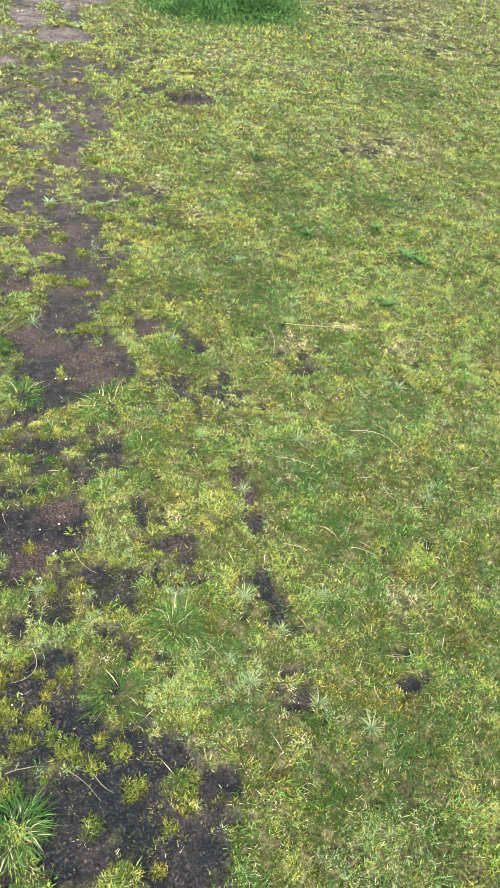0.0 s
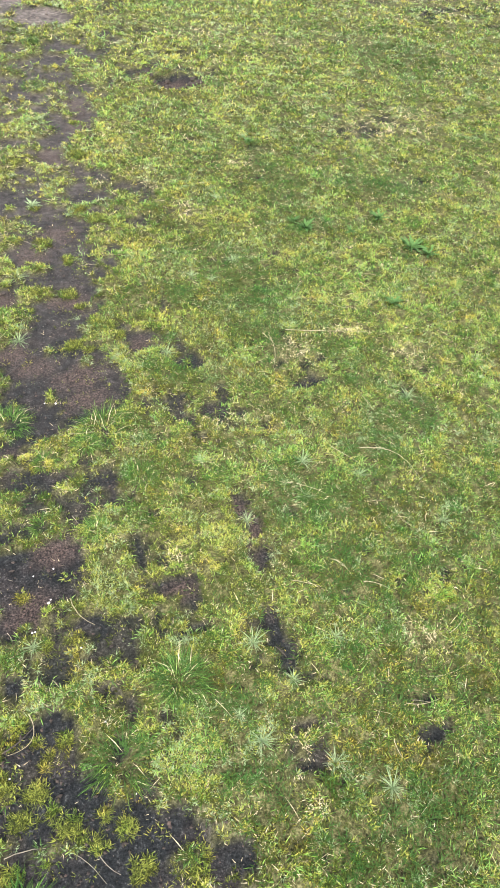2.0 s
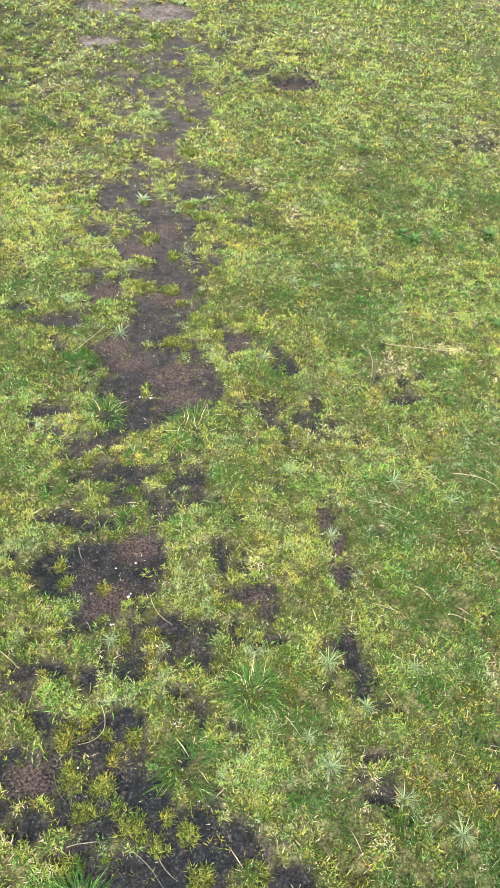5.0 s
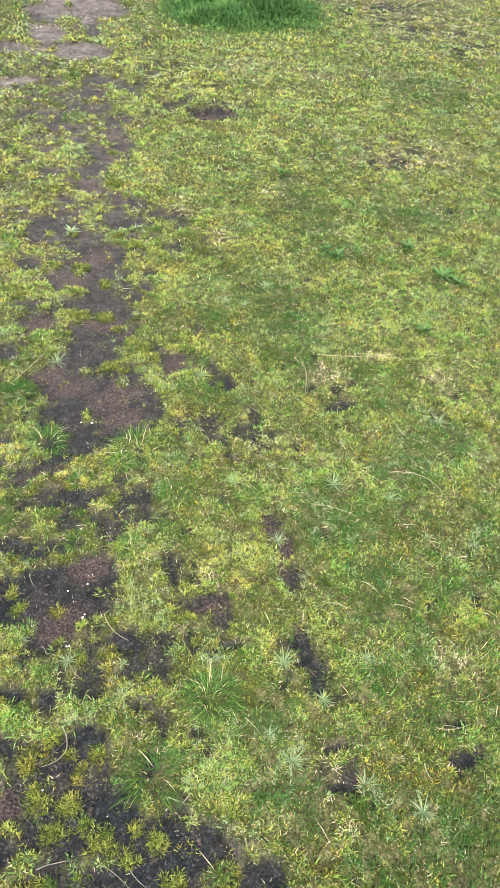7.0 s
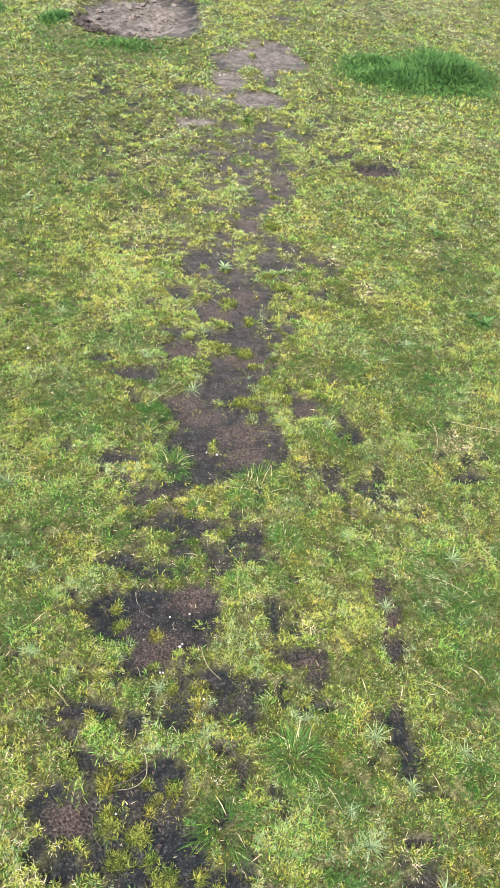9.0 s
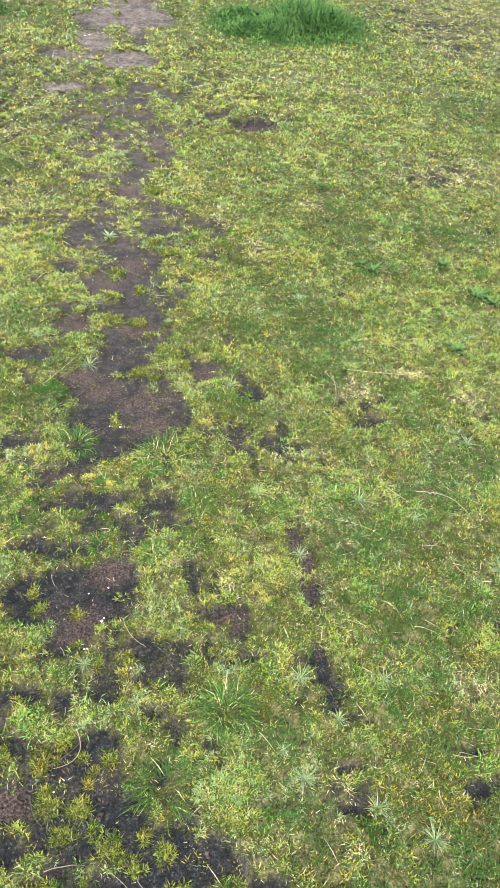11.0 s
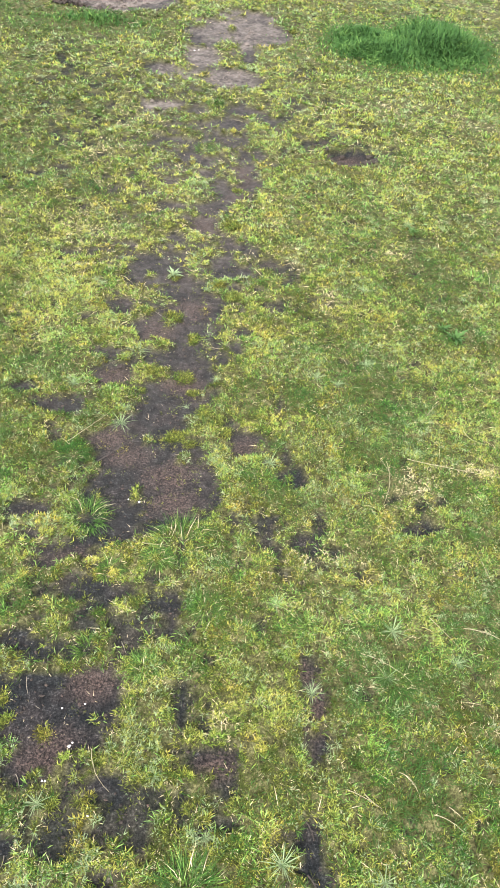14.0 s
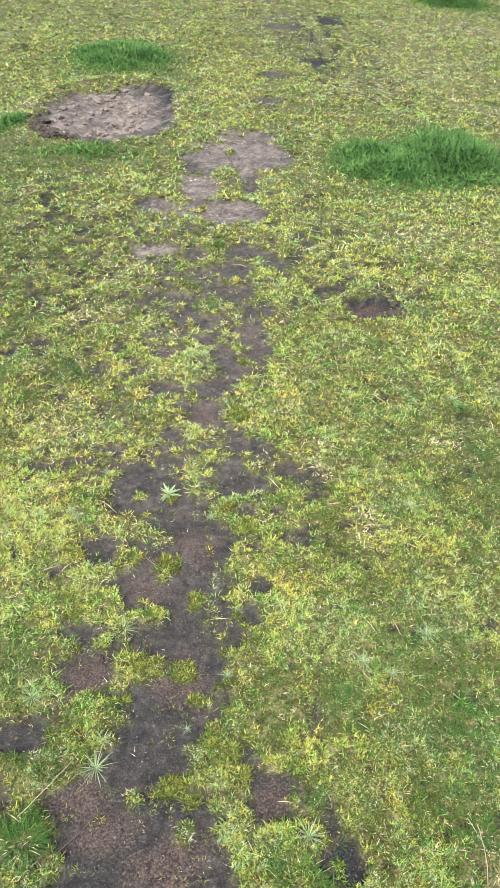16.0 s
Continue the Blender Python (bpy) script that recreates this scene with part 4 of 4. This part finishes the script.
# tufts in and beside the path
tuft(0.122, 0.766, 0.088)
tuft(0.253, 0.895, 0.080)
tuft(0.165, 1.651, 0.098)
tuft(-0.090, 1.714, 0.081)
tuft(-0.166, 1.919, 0.060)
tuft(0.003, 2.313, 0.039)
tuft(-0.043, 0.737, 0.025)
tuft(0.020, 0.826, 0.028)
tuft(-0.023, 0.782, 0.015)
tuft(-0.010, 0.801, 0.013)
tuft(-0.086, 0.841, 0.022)
tuft(-0.052, 0.695, 0.024)
tuft(-0.102, 0.773, 0.017)
tuft(-0.013, 0.701, 0.021)
tuft(-0.125, 0.844, 0.019)
tuft(-0.186, 0.846, 0.024)
tuft(-0.142, 1.181, 0.024)
tuft(-0.060, 1.158, 0.023)
tuft(-0.161, 1.221, 0.018)
tuft(0.112, 2.040, 0.040)
tuft(0.014, 2.460, 0.029)
tuft(0.118, 2.492, 0.025)
tuft(0.361, 1.865, 0.064)
tuft(0.105, 2.303, 0.048)
tuft(-0.079, 2.216, 0.026)
tuft(0.138, 2.231, 0.023)
tuft(0.183, 2.126, 0.042)
tuft(0.227, 2.109, 0.032)
tuft(0.091, 2.027, 0.029)
tuft(0.150, 2.017, 0.032)
tuft(0.169, 2.074, 0.014)
tuft(0.252, 2.067, 0.031)
tuft(0.114, 2.519, 0.038)
tuft(0.264, 2.387, 0.031)
tuft(0.028, 2.631, 0.052)
tuft(0.006, 2.899, 0.034)
tuft(0.020, 4.103, 0.065)
tuft(0.032, 4.737, 0.068)
tuft(0.197, 3.309, 0.059)
tuft(0.179, 2.858, 0.044)
tuft(0.232, 2.768, 0.049)
tuft(-0.014, 1.029, 0.020)
tuft(0.047, 1.040, 0.022)
tuft(-0.199, 2.504, 0.041)
tuft(0.004, 1.558, 0.046)
tuft(0.111, 1.591, 0.050)
tuft(-0.007, 1.348, 0.051)
tuft(0.122, 1.308, 0.048)
tuft(-0.035, 0.828, 0.015)
tuft(0.024, 0.898, 0.018)
tuft(0.206, 3.677, 0.035)
tuft(-0.058, 3.294, 0.039)
tuft(0.144, 1.081, 0.022)
tuft(0.244, 1.035, 0.020)
tuft(-0.169, 0.956, 0.016)
tuft(-0.025, 1.545, 0.027)
tuft(-0.174, 2.453, 0.037)
tuft(-0.022, 2.225, 0.020)
tuft(0.669, 1.308, 0.060)
tuft(0.322, 1.396, 0.059)
tuft(0.243, 1.463, 0.060)
tuft(-0.067, 0.867, 0.026)
tuft(-0.113, 0.818, 0.027)
tuft(-0.095, 0.753, 0.031)
tuft(0.012, 0.667, 0.035)
tuft(0.113, 0.649, 0.020)
tuft(0.148, 0.583, 0.025)
tuft(-0.088, 0.604, 0.032)
tuft(0.061, 0.632, 0.022)
tuft(-0.027, 0.620, 0.018)
tuft(0.196, 0.564, 0.017)
tuft(0.079, 0.678, 0.016)
tuft(-0.077, 0.692, 0.024)
tuft(0.243, 0.579, 0.022)
tuft(-0.072, 0.540, 0.075)
tuft(-0.034, 0.739, 0.030)
tuft(0.028, 0.652, 0.030)
tuft(0.118, 0.647, 0.022)
tuft(0.127, 0.573, 0.026)
tuft(0.058, 0.526, 0.025)
tuft(0.192, 0.503, 0.018)
tuft(0.092, 0.444, 0.022)
tuft(0.229, 0.545, 0.030)
tuft(0.164, 0.435, 0.016)
# pale pebbles
stone(-0.627, 2.225, 0.009)
stone(0.040, 1.777, 0.007)
stone(-0.003, 1.138, 0.006)
stone(0.002, 1.145, 0.004)
stone(-0.039, 1.068, 0.005)
stone(0.011, 1.225, 0.004)
stone(0.138, 0.702, 0.006)
stone(-0.158, 5.804, 0.021)
stone(-0.183, 5.750, 0.017)
stone(-0.155, 5.771, 0.018)
stone(-1.233, 7.898, 0.024)
stone(0.011, 1.786, 0.005)
stone(-0.034, 1.213, 0.004)
stone(0.097, 0.840, 0.004)
stone(-0.033, 1.067, 0.004)
stone(0.061, 1.009, 0.004)
stone(-0.086, 0.774, 0.003)
# dry stalks
straw(-0.123, 1.276, 0.080, -57, -0.010)
straw(0.046, 1.123, 0.090, -57, -0.009)
straw(-0.091, 1.077, 0.048, -70, 0.004)
straw(-0.047, 0.882, 0.083, -119, 0.029)
straw(-0.073, 0.938, 0.026, -101, 0.003)
straw(-0.185, 1.958, 0.163, 55, -0.002)
straw(0.395, 1.599, 0.082, -83, -0.001)
straw(0.866, 2.196, 0.082, 52, 0.004)
straw(0.314, 0.838, 0.050, -57, 0.002)
straw(0.838, 1.450, 0.171, -42, 0.039)
straw(0.919, 1.644, 0.066, -76, -0.001)
straw(0.764, 1.476, 0.100, -53, 0.002)
straw(0.646, 0.690, 0.066, -74, -0.005)
straw(0.757, 0.807, 0.109, 3, -0.010)
straw(0.700, 0.756, 0.075, -3, -0.006)
straw(0.722, 0.765, 0.063, -21, 0.003)
straw(0.853, 0.883, 0.063, 33, -0.004)
straw(0.714, 1.976, 0.166, -99, 0.013)
straw(0.776, 1.994, 0.269, -11, -0.001)
straw(1.244, 3.138, 0.217, -103, 0.020)
straw(0.866, 1.248, 0.071, -73, -0.008)
straw(0.580, 1.079, 0.058, -39, -0.001)
straw(0.708, 1.045, 0.060, -27, 0.006)
straw(0.787, 1.030, 0.105, -89, 0.005)
straw(0.593, 1.369, 0.123, -31, 0.009)
straw(0.742, 1.064, 0.059, -44, 0.004)
straw(-0.095, 0.642, 0.184, -24, 0.034)
straw(0.066, 0.611, 0.047, -47, -0.003)
straw(-0.058, 2.689, 0.117, -44, -0.006)
straw(1.009, 4.067, 0.346, -84, -0.040)
straw(0.527, 2.311, 0.078, -39, -0.007)
straw(0.107, 1.697, 0.057, -46, 0.006)
straw(0.070, 1.629, 0.063, 3, -0.002)
straw(0.062, 1.372, 0.057, -64, 0.001)
straw(-0.007, 1.348, 0.071, 2, -0.002)
straw(-0.263, 1.009, 0.063, -42, 0.003)
straw(0.660, 1.117, 0.056, -60, 0.007)
straw(0.545, 1.083, 0.072, -25, 0.003)
straw(0.649, 1.119, 0.042, -38, 0.006)
straw(0.963, 2.129, 0.076, -41, -0.011)
straw(0.698, 1.986, 0.073, -67, 0.002)
# twigs
twig(-0.110, 1.894, 0.125, 48, -0.005)
twig(-0.115, 0.762, 0.065, -70, 0.004)
twig(1.167, 3.593, 0.149, -22, 0.007)
twig(1.338, 3.176, 0.189, 24, -0.009)
twig(0.041, 6.110, 0.144, 27, 0.007)
twig(-0.097, 0.816, 0.076, 35, -0.004)
twig(-0.128, 0.771, 0.062, -65, -0.006)
twig(0.467, 1.025, 0.034, -66, 0.003)
twig(0.468, 0.938, 0.034, -54, 0.002)
# turned earth beside the path, and lumps along the rim of the scrape
for i in range(22):
    clod(0.76 + random.gauss(0, 0.05), 4.08 + random.gauss(0, 0.04), random.uniform(0.012, 0.034))
for i in range(10):
    clod(0.64 + random.gauss(0, 0.05), 4.22 + random.gauss(0, 0.04), random.uniform(0.010, 0.02))
for i in range(46):
    a = random.gauss(238, 26)
    clod(-1.02 + 0.46 * math.cos(radians(a)) + random.gauss(0, 0.04), 7.15 + 0.72 * math.sin(radians(a)) + random.gauss(0, 0.07), random.uniform(0.015, 0.055))
for i in range(90):
    a, d = random.uniform(0, 360), random.random() ** 0.5
    lump("earth_clod", -1.0 + 0.43 * d * math.cos(radians(a)), 7.22 + 0.85 * d * math.sin(radians(a)), random.uniform(0.012, 0.045), PALE_EARTH, 0.6, "pale dry clod of earth in a bare scrape", "clod", "clods of earth", 2)
# two dark lumps added in place of a small dark hole in the soil
clod(-0.10, 2.33, 0.016)
clod(-0.09, 2.315, 0.011)


# ---- tall grass ----
def tall_grass(x, y, a, b, turn, high, per_m2):
    n = int(per_m2 * math.pi * a * b)
    ang, rad = rng.random(n) * 2 * np.pi, rng.random(n) ** 0.65 * (0.6 + 1.0 * rng.random(n) ** 2)
    u, v = a * rad * np.cos(ang), b * rad * np.sin(ang)
    c, s = math.cos(radians(turn)), math.sin(radians(turn))
    px, py = x + u * c - v * s, y + u * s + v * c
    edge = np.clip(1.25 - rad, 0.2, 1) * (0.6 + 0.8 * layers(px, py, 0.3, 91, 2))
    lumps = 0.55 + 0.9 * layers(px, py, 0.22, 71, 2)
    long = high * edge * lumps * (0.5 + 0.7 * rng.random(n))
    verts, faces = blades(px, py, ground_height(px, py) - 0.002, rng.random(n) * 2 * np.pi, long, 0.005 + 0.005 * rng.random(n), np.radians(30 + 50 * rng.random(n)), np.radians(20 + 60 * rng.random(n)))
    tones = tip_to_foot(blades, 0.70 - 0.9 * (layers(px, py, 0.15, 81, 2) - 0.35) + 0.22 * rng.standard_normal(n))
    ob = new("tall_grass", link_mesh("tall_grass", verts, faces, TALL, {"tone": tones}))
    return tagged(ob, "patch of taller lush green grass standing in the meadow", "tall grass", kind="stuff")


tall_grass(1.06, 6.15, 0.42, 0.55, 6, 0.12, 9500)
tall_grass(1.56, 6.35, 0.44, 0.68, 6, 0.14, 9500)
tall_grass(1.32, 6.20, 0.80, 0.80, 6, 0.05, 2600)
tall_grass(-1.22, 9.30, 0.85, 1.15, 10, 0.07, 1700)
tall_grass(-1.22, 9.40, 0.52, 0.80, 10, 0.17, 7000)
tall_grass(-1.61, 6.77, 0.17, 0.26, 7, 0.08, 7000)
tall_grass(3.20, 14.6, 0.60, 0.85, 14, 0.20, 8000)
tall_grass(-2.24, 6.85, 0.24, 0.38, 12, 0.11, 6500)
tall_grass(-3.26, 8.75, 0.50, 0.40, 13, 0.10, 5000)
tall_grass(-0.95, 6.15, 0.55, 0.16, 4, 0.05, 5000)
